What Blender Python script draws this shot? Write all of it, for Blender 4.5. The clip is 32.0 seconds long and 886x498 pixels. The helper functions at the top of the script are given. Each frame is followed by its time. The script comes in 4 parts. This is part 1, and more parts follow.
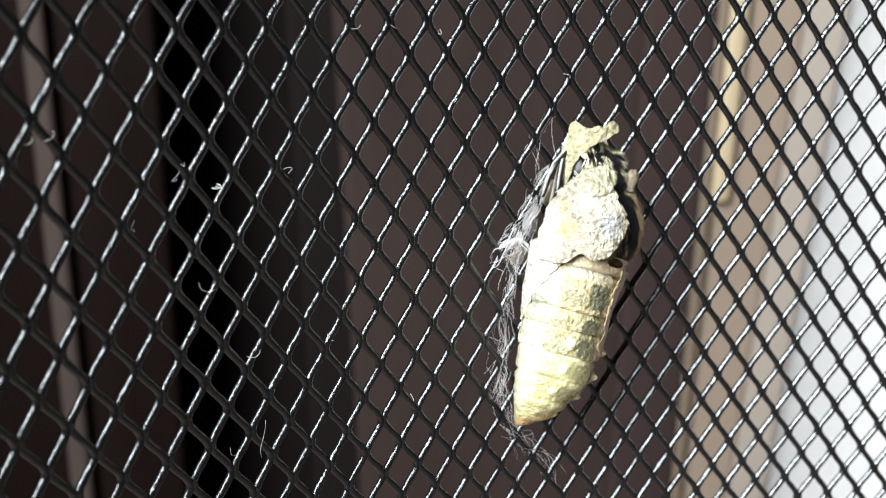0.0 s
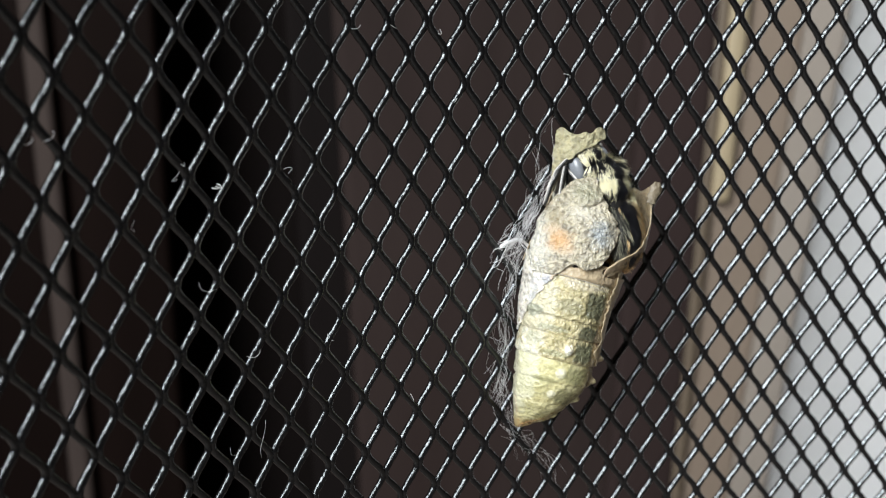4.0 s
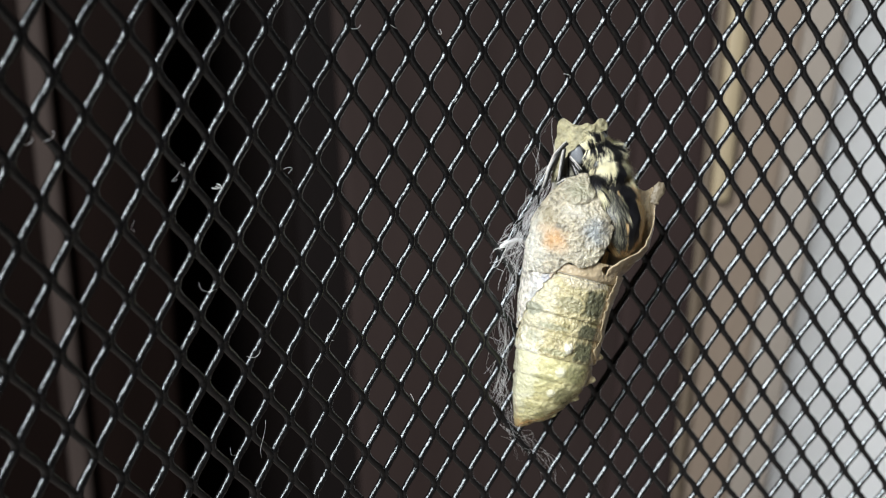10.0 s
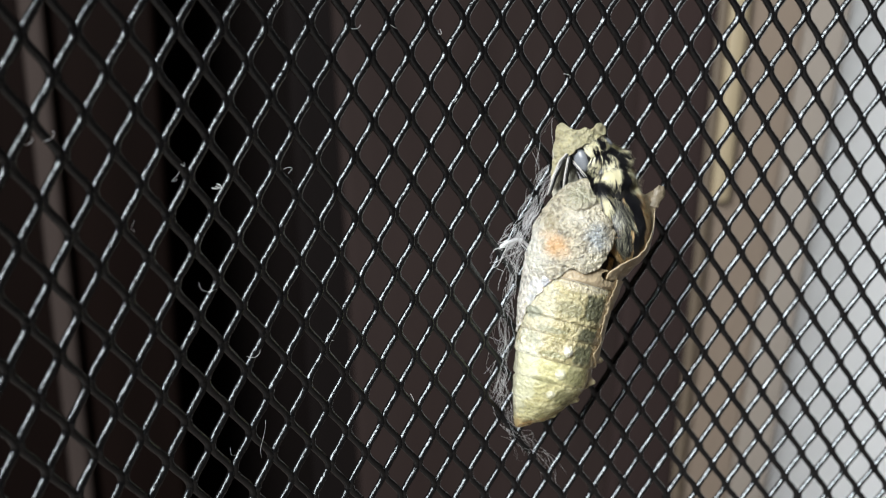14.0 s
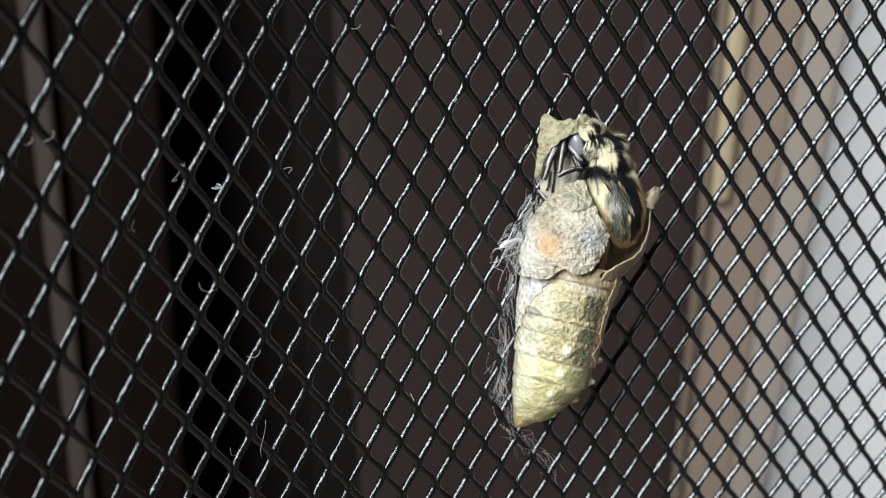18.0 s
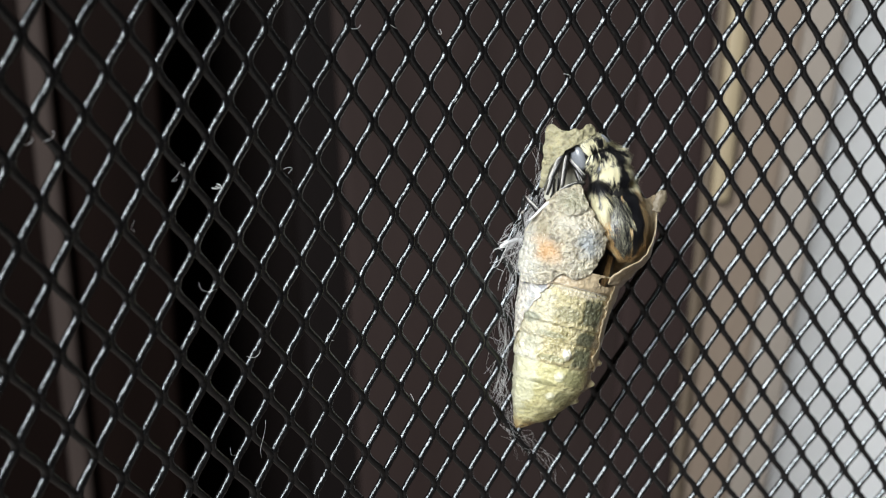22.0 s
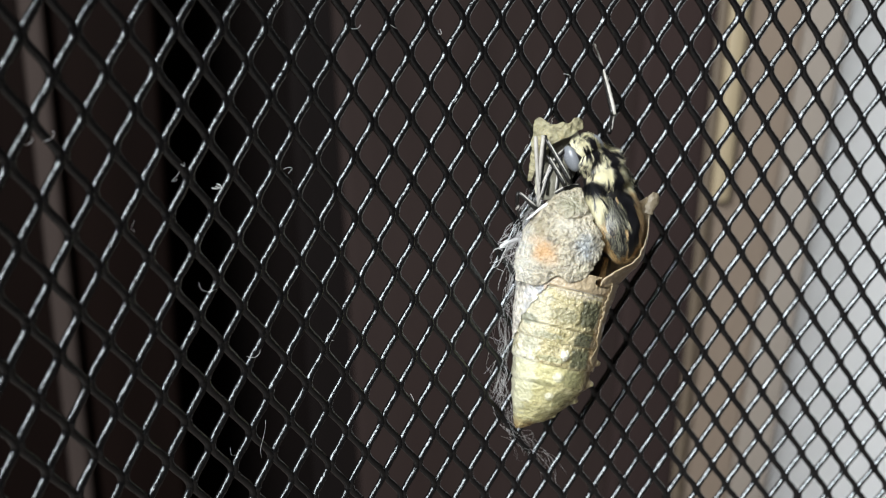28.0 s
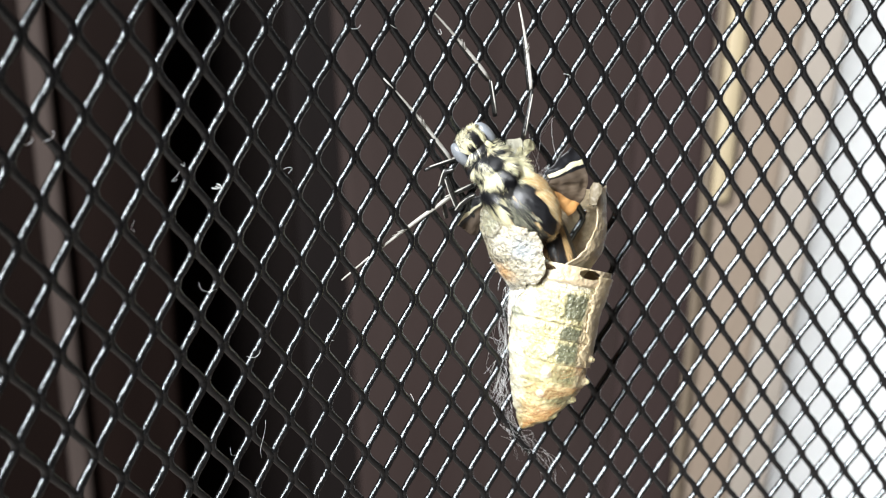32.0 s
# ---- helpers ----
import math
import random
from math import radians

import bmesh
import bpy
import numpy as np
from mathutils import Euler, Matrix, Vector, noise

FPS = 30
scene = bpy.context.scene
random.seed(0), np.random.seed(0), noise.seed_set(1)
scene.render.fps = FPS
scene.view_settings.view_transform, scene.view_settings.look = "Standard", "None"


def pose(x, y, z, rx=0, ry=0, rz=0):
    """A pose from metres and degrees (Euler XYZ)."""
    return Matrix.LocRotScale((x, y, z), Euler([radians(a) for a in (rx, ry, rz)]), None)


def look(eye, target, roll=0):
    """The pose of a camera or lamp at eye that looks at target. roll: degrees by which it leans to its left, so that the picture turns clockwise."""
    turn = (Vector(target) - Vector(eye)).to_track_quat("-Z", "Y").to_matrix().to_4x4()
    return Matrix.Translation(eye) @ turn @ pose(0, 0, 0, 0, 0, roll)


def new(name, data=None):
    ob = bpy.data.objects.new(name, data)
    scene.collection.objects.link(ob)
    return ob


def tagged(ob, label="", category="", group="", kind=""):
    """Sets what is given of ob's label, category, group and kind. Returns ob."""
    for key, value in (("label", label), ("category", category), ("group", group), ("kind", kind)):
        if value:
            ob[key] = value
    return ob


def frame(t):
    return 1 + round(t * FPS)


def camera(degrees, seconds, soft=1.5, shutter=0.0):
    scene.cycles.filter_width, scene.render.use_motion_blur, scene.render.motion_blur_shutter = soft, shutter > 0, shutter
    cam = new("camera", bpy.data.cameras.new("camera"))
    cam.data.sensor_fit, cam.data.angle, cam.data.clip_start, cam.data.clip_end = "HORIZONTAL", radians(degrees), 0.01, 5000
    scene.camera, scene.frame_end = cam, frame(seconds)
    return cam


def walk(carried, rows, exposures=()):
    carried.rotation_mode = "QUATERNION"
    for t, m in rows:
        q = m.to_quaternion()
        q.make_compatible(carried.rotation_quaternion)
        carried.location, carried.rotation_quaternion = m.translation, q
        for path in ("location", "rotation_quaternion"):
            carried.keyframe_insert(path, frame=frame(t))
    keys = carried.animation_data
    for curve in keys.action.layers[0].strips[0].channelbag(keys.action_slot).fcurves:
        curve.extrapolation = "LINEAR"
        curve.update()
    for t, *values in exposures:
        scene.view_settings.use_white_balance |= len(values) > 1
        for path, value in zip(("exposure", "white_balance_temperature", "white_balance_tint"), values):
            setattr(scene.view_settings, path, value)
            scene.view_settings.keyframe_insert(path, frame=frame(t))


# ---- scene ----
cam = camera(46.705, 32.0, soft=1.12)
EYE = pose(-0.05375, -0.08215, 0.32766, 74.603, 0.794, -30.093)
walk(cam, [(0, EYE), (32, EYE)], exposures=[(0, 0.72), (0.25, 0.4), (0.5, 0.18), (1, 0.03), (1.6, 0.0), (28, 0.0), (29, 0.03), (30, 0.14), (30.6, 0.22), (31, 0.32), (31.5, 0.66), (32, 0.9)])
cam.data.dof.use_dof = True
cam.data.dof.focus_distance = 0.0935
cam.data.dof.aperture_fstop = 40.0

# ---- light: a clear sky outside, daylight through one window ----
world = bpy.data.worlds.new("sky")
scene.world = world
world.use_nodes = True
sky = world.node_tree.nodes.new("ShaderNodeTexSky")
sky.sky_type, sky.sun_disc, sky.sun_elevation, sky.sun_rotation = "NISHITA", False, radians(38), radians(150)
world.node_tree.links.new(sky.outputs[0], world.node_tree.nodes["Background"].inputs[0])
world.node_tree.nodes["Background"].inputs[1].default_value = 0.1
lamp = bpy.data.lights.new("window_light", "AREA")
lamp.shape, lamp.size, lamp.size_y, lamp.energy, lamp.color = "RECTANGLE", 0.6, 0.8, 39.0, (0.94, 0.97, 0.985)
tagged(new("window_light", lamp), kind="structure").matrix_world = look((-0.885, -0.36, 0.95), (0, -0.03, 0.35))


# ---- materials ----


def material(name, colours, scale=900.0, rough=0.6, bump=0.25, bump_scale=2500.0, metal=0.0, spec=0.5, glow=0.0, stretch=(1, 1, 1), detail=6.0, depth=0.0002, pits=0.0):
    """A surface whose colour wanders between the given ones, with fine relief; pits: how far its hollows are darkened.
    """
    m = bpy.data.materials.new(name)
    m.use_nodes = True
    t = m.node_tree
    b = t.nodes["Principled BSDF"]
    co = t.nodes.new("ShaderNodeTexCoord")
    mp = t.nodes.new("ShaderNodeMapping")
    mp.inputs["Scale"].default_value = stretch
    t.links.new(co.outputs["Object"], mp.inputs[0])
    n1 = t.nodes.new("ShaderNodeTexNoise")
    n1.inputs["Scale"].default_value, n1.inputs["Detail"].default_value = scale, detail
    t.links.new(mp.outputs[0], n1.inputs["Vector"])
    r = t.nodes.new("ShaderNodeValToRGB")
    e = r.color_ramp.elements
    while len(e) < len(colours):
        e.new(0.5)
    for i, c in enumerate(colours):
        e[i].position = 0.3 + 0.4 * i / max(1, len(colours) - 1)
        e[i].color = (*c, 1)
    t.links.new(n1.outputs["Fac"], r.inputs[0])
    t.links.new(r.outputs[0], b.inputs["Base Color"])
    n2 = t.nodes.new("ShaderNodeTexNoise")
    n2.inputs["Scale"].default_value, n2.inputs["Detail"].default_value = bump_scale, 4
    t.links.new(mp.outputs[0], n2.inputs["Vector"])
    bp = t.nodes.new("ShaderNodeBump")
    bp.inputs["Strength"].default_value, bp.inputs["Distance"].default_value = bump, depth
    t.links.new(n2.outputs["Fac"], bp.inputs["Height"])
    t.links.new(bp.outputs[0], b.inputs["Normal"])
    # crevice shade put into the colour: low relief is mixed towards near-black
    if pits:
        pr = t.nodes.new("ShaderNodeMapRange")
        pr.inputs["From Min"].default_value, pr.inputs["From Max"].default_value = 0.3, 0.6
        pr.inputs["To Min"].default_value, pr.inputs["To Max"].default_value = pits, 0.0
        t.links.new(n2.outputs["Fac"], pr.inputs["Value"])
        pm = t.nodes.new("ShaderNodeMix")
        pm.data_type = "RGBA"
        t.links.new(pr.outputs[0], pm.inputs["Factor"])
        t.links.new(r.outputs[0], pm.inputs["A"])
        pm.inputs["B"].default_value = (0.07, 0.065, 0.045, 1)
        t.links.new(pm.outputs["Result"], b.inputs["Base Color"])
    rr = t.nodes.new("ShaderNodeMapRange")
    rr.inputs["To Min"].default_value, rr.inputs["To Max"].default_value = max(0.02, rough - 0.1), min(1, rough + 0.1)
    t.links.new(n2.outputs["Fac"], rr.inputs["Value"])
    t.links.new(rr.outputs[0], b.inputs["Roughness"])
    b.inputs["Metallic"].default_value, b.inputs["Specular IOR Level"].default_value = metal, spec
    b.inputs["Transmission Weight"].default_value = glow
    return m


def fleshy(m, weight=0.08):
    """Lets a little light spread under the surface, as in thin dry skin."""
    b = m.node_tree.nodes["Principled BSDF"]
    b.inputs["Subsurface Weight"].default_value = weight
    b.inputs["Subsurface Radius"].default_value = (1.0, 0.7, 0.35)
    b.inputs["Subsurface Scale"].default_value = 0.0003
    return m


def spotted(m, spots, sharp=1.22):
    """Lays soft stains and tints over a material: (x, y, radius x, radius y, colour, strength) in millimetres of the
    part's own space.
    """
    t = m.node_tree
    b = t.nodes["Principled BSDF"]
    co = t.nodes.new("ShaderNodeTexCoord")
    nz = t.nodes.new("ShaderNodeTexNoise")
    nz.inputs["Scale"].default_value, nz.inputs["Detail"].default_value = 1400, 5
    t.links.new(co.outputs["Object"], nz.inputs["Vector"])
    for x, y, rx, ry, colour, strength, *square in spots:
        mp = t.nodes.new("ShaderNodeMapping")
        mp.inputs["Location"].default_value = (-x / rx, -y / ry, 0)
        mp.inputs["Scale"].default_value = (1000 / rx, 1000 / ry, 0)
        t.links.new(co.outputs["Object"], mp.inputs[0])
        ad = t.nodes.new("ShaderNodeMath")
        ad.operation = "ADD"
        if square:
            ab = t.nodes.new("ShaderNodeVectorMath")
            ab.operation = "ABSOLUTE"
            xy = t.nodes.new("ShaderNodeSeparateXYZ")
            ln = t.nodes.new("ShaderNodeMath")
            ln.operation = "SMOOTH_MAX"
            ln.inputs[2].default_value = 0.3
            t.links.new(mp.outputs[0], ab.inputs[0])
            t.links.new(ab.outputs[0], xy.inputs[0])
            t.links.new(xy.outputs[0], ln.inputs[0])
            t.links.new(xy.outputs[1], ln.inputs[1])
        else:
            ln = t.nodes.new("ShaderNodeVectorMath")
            ln.operation = "LENGTH"
            t.links.new(mp.outputs[0], ln.inputs[0])
        t.links.new(ln.outputs["Value"], ad.inputs[0])
        t.links.new(nz.outputs["Fac"], ad.inputs[1])
        mr = t.nodes.new("ShaderNodeMapRange")
        mr.interpolation_type = "SMOOTHSTEP"
        mr.inputs["From Min"].default_value, mr.inputs["From Max"].default_value = 1.62 + 0.35 * (1.22 - sharp), sharp
        mr.inputs["To Min"].default_value, mr.inputs["To Max"].default_value = 0, strength
        t.links.new(ad.outputs[0], mr.inputs["Value"])
        mx = t.nodes.new("ShaderNodeMix")
        mx.data_type = "RGBA"
        t.links.new(mr.outputs[0], mx.inputs["Factor"])
        t.links.new(b.inputs["Base Color"].links[0].from_socket, mx.inputs["A"])
        mx.inputs["B"].default_value = (*colour, 1)
        t.links.new(mx.outputs["Result"], b.inputs["Base Color"])
    return m


BLACK_PAINT = material("black_paint", [(0.004, 0.004, 0.0045), (0.009, 0.0085, 0.0085)], 700, 0.2, 0.8, 3000, spec=0.75, depth=0.00007)
BLACK_PAINT.node_tree.nodes["Principled BSDF"].inputs["IOR"].default_value = 1.55
ROOM_PAINT = material("brown_wall_paint", [(0.04, 0.035, 0.032), (0.065, 0.056, 0.05)], 3, 0.8, 0.2, 150, depth=0.001)
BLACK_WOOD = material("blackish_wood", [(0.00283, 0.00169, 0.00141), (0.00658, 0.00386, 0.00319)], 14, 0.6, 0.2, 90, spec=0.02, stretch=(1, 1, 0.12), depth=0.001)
# the blue of sky light is put into the paint's highlights
BLACK_PAINT.node_tree.nodes["Principled BSDF"].inputs["Specular Tint"].default_value = (0.9, 0.97, 1.0, 1)
# the darkness of the open gap is put into this near-black colour
GAP_SHADE = material("shadowed_wood", [(0.003, 0.0024, 0.0022), (0.006, 0.0045, 0.0042)], 14, 0.8, 0.2, 90, spec=0.02, stretch=(1, 1, 0.12), depth=0.001)
DARK_WOOD = material("dark_wood", [(0.0166, 0.0121, 0.0111), (0.0279, 0.02, 0.0183), (0.0226, 0.0155, 0.0141)], 14, 0.5, 0.2, 90, spec=0.02, stretch=(1, 1, 0.12), depth=0.001)
RED_WOOD = material("red_wood", [(0.0207, 0.0149, 0.014), (0.0326, 0.0225, 0.021)], 16, 0.5, 0.2, 90, spec=0.02, stretch=(1, 1, 0.12), depth=0.001)
EDGE_WOOD = material("edge_wood", [(0.031, 0.024, 0.0215), (0.047, 0.036, 0.032)], 20, 0.6, 0.2, 90, spec=0.02, stretch=(1, 1, 0.12), depth=0.001)
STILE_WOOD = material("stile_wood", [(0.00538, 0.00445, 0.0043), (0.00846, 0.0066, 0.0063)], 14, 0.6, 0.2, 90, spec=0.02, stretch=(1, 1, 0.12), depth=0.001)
CREAM_WOOD = material("cream_wood", [(0.315, 0.253, 0.157), (0.397, 0.328, 0.212)], 20, 0.5, 0.15, 120, stretch=(1, 1, 0.12), depth=0.001)
# shaded side of the cream batten, given as a darker brown of its own
SHADED_EDGE = material("shaded_edge", [(0.1, 0.075, 0.05), (0.15, 0.115, 0.08)], 20, 0.6, 0.15, 120, stretch=(1, 1, 0.12), depth=0.001)
# middle tone of the soft falloff from taupe to white, painted as a colour
GREY_STEP = material("warm_grey_step", [(0.23, 0.198, 0.166), (0.29, 0.252, 0.215)], 9, 0.7, 0.15, 120, stretch=(1, 1, 0.2), depth=0.001)
TAUPE = material("taupe_board", [(0.164, 0.126, 0.0954), (0.221, 0.171, 0.129)], 9, 0.7, 0.15, 120, stretch=(1, 1, 0.2), depth=0.001)
WALL_PAINT = material("wall_paint", [(0.67, 0.675, 0.67), (0.78, 0.785, 0.785)], 3, 0.8, 0.2, 150, depth=0.001)
FLOOR_WOOD = material("floor_wood", [(0.08, 0.064, 0.054), (0.13, 0.105, 0.09)], 5, 0.5, 0.2, 60, stretch=(0.2, 1, 1), depth=0.001)
# the first two whiten the left side, painting in the light from there
MARKS = [(-1.4, 5.0, 1.9, 4.5, (0.84, 0.83, 0.68), 0.7), (-1.3, 12.0, 1.8, 4.0, (0.74, 0.72, 0.6), 0.4),
         (4.1, 13.2, 1.15, 1.3, (0.1, 0.105, 0.065), 0.9, 1), (4.1, 10.6, 1.1, 0.7, (0.09, 0.095, 0.06), 0.9, 1), (4.0, 8.7, 1.0, 1.0, (0.09, 0.1, 0.06), 0.85, 1), (3.9, 6.5, 0.9, 0.85, (0.16, 0.16, 0.08), 0.7, 1), (3.4, 4.3, 0.8, 0.8, (0.22, 0.22, 0.11), 0.55, 1),
         (1.6, 12.6, 1.3, 0.8, (0.28, 0.27, 0.17), 0.6), (-1.6, 11.6, 0.8, 0.6, (0.2, 0.23, 0.18), 0.6), (0.4, 10.4, 1.6, 0.3, (0.26, 0.27, 0.18), 0.6), (1.2, 8.2, 1.4, 0.3, (0.28, 0.29, 0.17), 0.6), (1.0, 5.7, 1.4, 0.3, (0.3, 0.3, 0.15), 0.6), (-1.0, 9.2, 0.7, 0.7, (0.34, 0.35, 0.25), 0.5),
         (5.5, 10.0, 0.75, 6.5, (0.62, 0.5, 0.32), 0.85), (2.4, 15.0, 2.6, 0.7, (0.62, 0.55, 0.4), 0.7), (2.45, 8.8, 0.5, 0.5, (0.9, 0.88, 0.74), 0.75), (2.3, 6.55, 0.55, 0.55, (0.9, 0.88, 0.74), 0.75), (2.0, 4.4, 0.45, 0.45, (0.9, 0.88, 0.74), 0.7), (0.6, 0.3, 1.6, 0.9, (0.5, 0.32, 0.12), 0.6)]
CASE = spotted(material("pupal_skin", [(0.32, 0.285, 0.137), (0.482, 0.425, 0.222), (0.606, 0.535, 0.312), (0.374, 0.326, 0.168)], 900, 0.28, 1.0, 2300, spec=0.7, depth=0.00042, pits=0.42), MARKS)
# thin enough that what fills it shows through
THIN_CASE = spotted(material("thin_pupal_skin", [(0.598, 0.528, 0.251), (0.738, 0.662, 0.343), (0.851, 0.787, 0.456), (0.598, 0.528, 0.263)], 900, 0.28, 1.0, 2300, spec=0.7, depth=0.00036, pits=0.36), MARKS)
THIN_CASE.node_tree.nodes["Principled BSDF"].inputs["Alpha"].default_value = 0.6
FILLING = material("soft_abdomen_skin", [(0.77, 0.79, 0.395), (0.895, 0.892, 0.545), (0.832, 0.831, 0.47)], 500, 0.5, 0.4, 1500, depth=0.0002)
LINING = material("orange_inner_skin", [(0.78, 0.36, 0.104), (0.88, 0.468, 0.176)], 700, 0.4, 0.5, 1800, depth=0.0002)
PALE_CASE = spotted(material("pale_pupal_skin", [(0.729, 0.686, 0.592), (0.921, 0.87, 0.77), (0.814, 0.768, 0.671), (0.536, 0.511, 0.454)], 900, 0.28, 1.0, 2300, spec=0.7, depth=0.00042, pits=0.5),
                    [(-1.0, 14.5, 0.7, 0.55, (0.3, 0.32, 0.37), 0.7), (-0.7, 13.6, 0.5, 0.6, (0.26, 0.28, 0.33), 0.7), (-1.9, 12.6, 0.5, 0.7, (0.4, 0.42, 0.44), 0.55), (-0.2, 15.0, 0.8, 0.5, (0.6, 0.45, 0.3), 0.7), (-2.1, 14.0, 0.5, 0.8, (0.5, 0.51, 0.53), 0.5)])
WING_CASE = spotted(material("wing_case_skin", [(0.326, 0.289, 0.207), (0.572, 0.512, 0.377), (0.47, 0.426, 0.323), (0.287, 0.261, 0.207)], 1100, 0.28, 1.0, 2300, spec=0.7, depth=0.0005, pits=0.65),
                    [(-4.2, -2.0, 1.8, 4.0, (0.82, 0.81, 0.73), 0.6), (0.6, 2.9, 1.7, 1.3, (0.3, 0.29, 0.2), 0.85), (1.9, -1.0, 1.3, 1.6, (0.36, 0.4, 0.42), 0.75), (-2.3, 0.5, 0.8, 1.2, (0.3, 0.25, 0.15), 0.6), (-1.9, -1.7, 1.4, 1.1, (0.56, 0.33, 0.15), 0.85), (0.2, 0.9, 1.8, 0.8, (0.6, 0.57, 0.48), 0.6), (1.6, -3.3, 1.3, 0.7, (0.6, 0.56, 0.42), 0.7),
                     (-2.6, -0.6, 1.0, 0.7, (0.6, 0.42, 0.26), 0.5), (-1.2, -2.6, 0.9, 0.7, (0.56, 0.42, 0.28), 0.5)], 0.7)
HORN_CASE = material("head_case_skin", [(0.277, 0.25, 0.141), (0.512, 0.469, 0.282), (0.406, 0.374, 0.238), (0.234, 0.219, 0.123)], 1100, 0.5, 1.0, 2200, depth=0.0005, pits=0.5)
RIM_CASE = material("rim_skin", [(0.356, 0.273, 0.165), (0.495, 0.399, 0.261), (0.418, 0.325, 0.206)], 700, 0.35, 0.8, 2200, spec=0.6, depth=0.00024, pits=0.25)
SIDE_SKIN = material("side_skin", [(0.56, 0.44, 0.26), (0.7, 0.57, 0.37), (0.62, 0.5, 0.31)], 700, 0.32, 0.9, 2200, spec=0.6, depth=0.00026)
SIDE_SKIN.node_tree.nodes["Principled BSDF"].inputs["Alpha"].default_value = 0.72
FLAP_SKIN = material("brown_flap_skin", [(0.1, 0.08, 0.05), (0.2, 0.165, 0.11)], 900, 0.5, 0.8, 2600, depth=0.0002)
GREY_CASE = material("grey_ridged_skin", [(0.34, 0.32, 0.25), (0.5, 0.48, 0.38)], 900, 0.55, 0.8, 2000, stretch=(1, 0.3, 1), depth=0.0002, pits=0.3)
CREAM_FUR = material("cream_hair", [(0.66, 0.61, 0.38), (0.84, 0.8, 0.58)], 500, 0.5, 0.1)
ORANGE_FUR = material("orange_hair", [(0.5, 0.31, 0.12), (0.7, 0.49, 0.25)], 500, 0.5, 0.1)
BLACK_FUR = material("black_hair", [(0.006, 0.006, 0.008), (0.018, 0.018, 0.02)], 500, 0.35, 0.1, spec=0.7)
# pale streaks of the hump, and the sheen of its black coat painted in
SHEEN_FUR = material("pale_sheen_hair", [(0.22, 0.215, 0.15), (0.43, 0.42, 0.31)], 500, 0.4, 0.1)
EYE_GREY = material("eye_surface", [(0.2, 0.215, 0.235), (0.28, 0.295, 0.32)], 300, 0.25, 0.2, 9000, spec=0.7, depth=0.00005)
CHITIN = material("black_chitin", [(0.006, 0.006, 0.006), (0.02, 0.019, 0.017)], 800, 0.3, 0.3, spec=0.6)
LEG_PALE = material("pale_leg", [(0.4, 0.38, 0.34), (0.62, 0.6, 0.55)], 900, 0.5, 0.2)
BROWN_SKIN = material("brown_abdomen_skin", [(0.02, 0.012, 0.008), (0.08, 0.045, 0.02), (0.03, 0.018, 0.012)], 500, 0.5, 0.6)
WHITE_SILK = material("white_silk", [(0.75, 0.75, 0.75), (0.85, 0.85, 0.85)], 500, 0.5, 0.1)
SILK = material("silk", [(0.82, 0.82, 0.82), (0.93, 0.93, 0.92)], 500, 0.5, 0.1)

for skin in (CASE, PALE_CASE, WING_CASE, HORN_CASE, RIM_CASE):
    fleshy(skin)

# ---- helpers for building ----
DEPTH, LENS = 0.101, 1815.83
U = DEPTH / LENS  # one unit on the chrysalis: 0.0556 mm
FRAME = EYE @ Matrix.Translation((0, 0, -DEPTH))  # faces the open side of the basket


def at(x, y, h=0.0):
    """A place in FRAME: x to the right and y downwards in units, h units towards the open side."""
    d = (DEPTH - h * U) / LENS
    return Vector(((x - 784) * d, (441 - y) * d, h * U))


def part(name, bm, mat, parent=None, label="", smooth=True):
    me = bpy.data.meshes.new(name)
    bm.to_mesh(me)
    bm.free()
    for m in (mat if isinstance(mat, (list, tuple)) else [mat]):
        me.materials.append(m)
    if smooth:
        for p in me.polygons:
            p.use_smooth = True
    ob = new(name, me)
    ob.parent = parent
    if label:
        ob["label"] = label
    return ob


def wobble(x, y, z, scale, seed=0.0):
    return noise.noise(Vector((x * scale + seed, y * scale - seed, z * scale + 2 * seed)))


def between(rows, y):
    """Linear look-up in rows of (y, values...)."""
    if y <= rows[0][0]:
        return rows[0][1:]
    for a, b in zip(rows, rows[1:]):
        if y <= b[0]:
            f = (y - a[0]) / (b[0] - a[0])
            f = f * f * (3 - 2 * f) * 0.5 + f * 0.5
            return tuple(p + (q - p) * f for p, q in zip(a[1:], b[1:]))
    return rows[-1][1:]


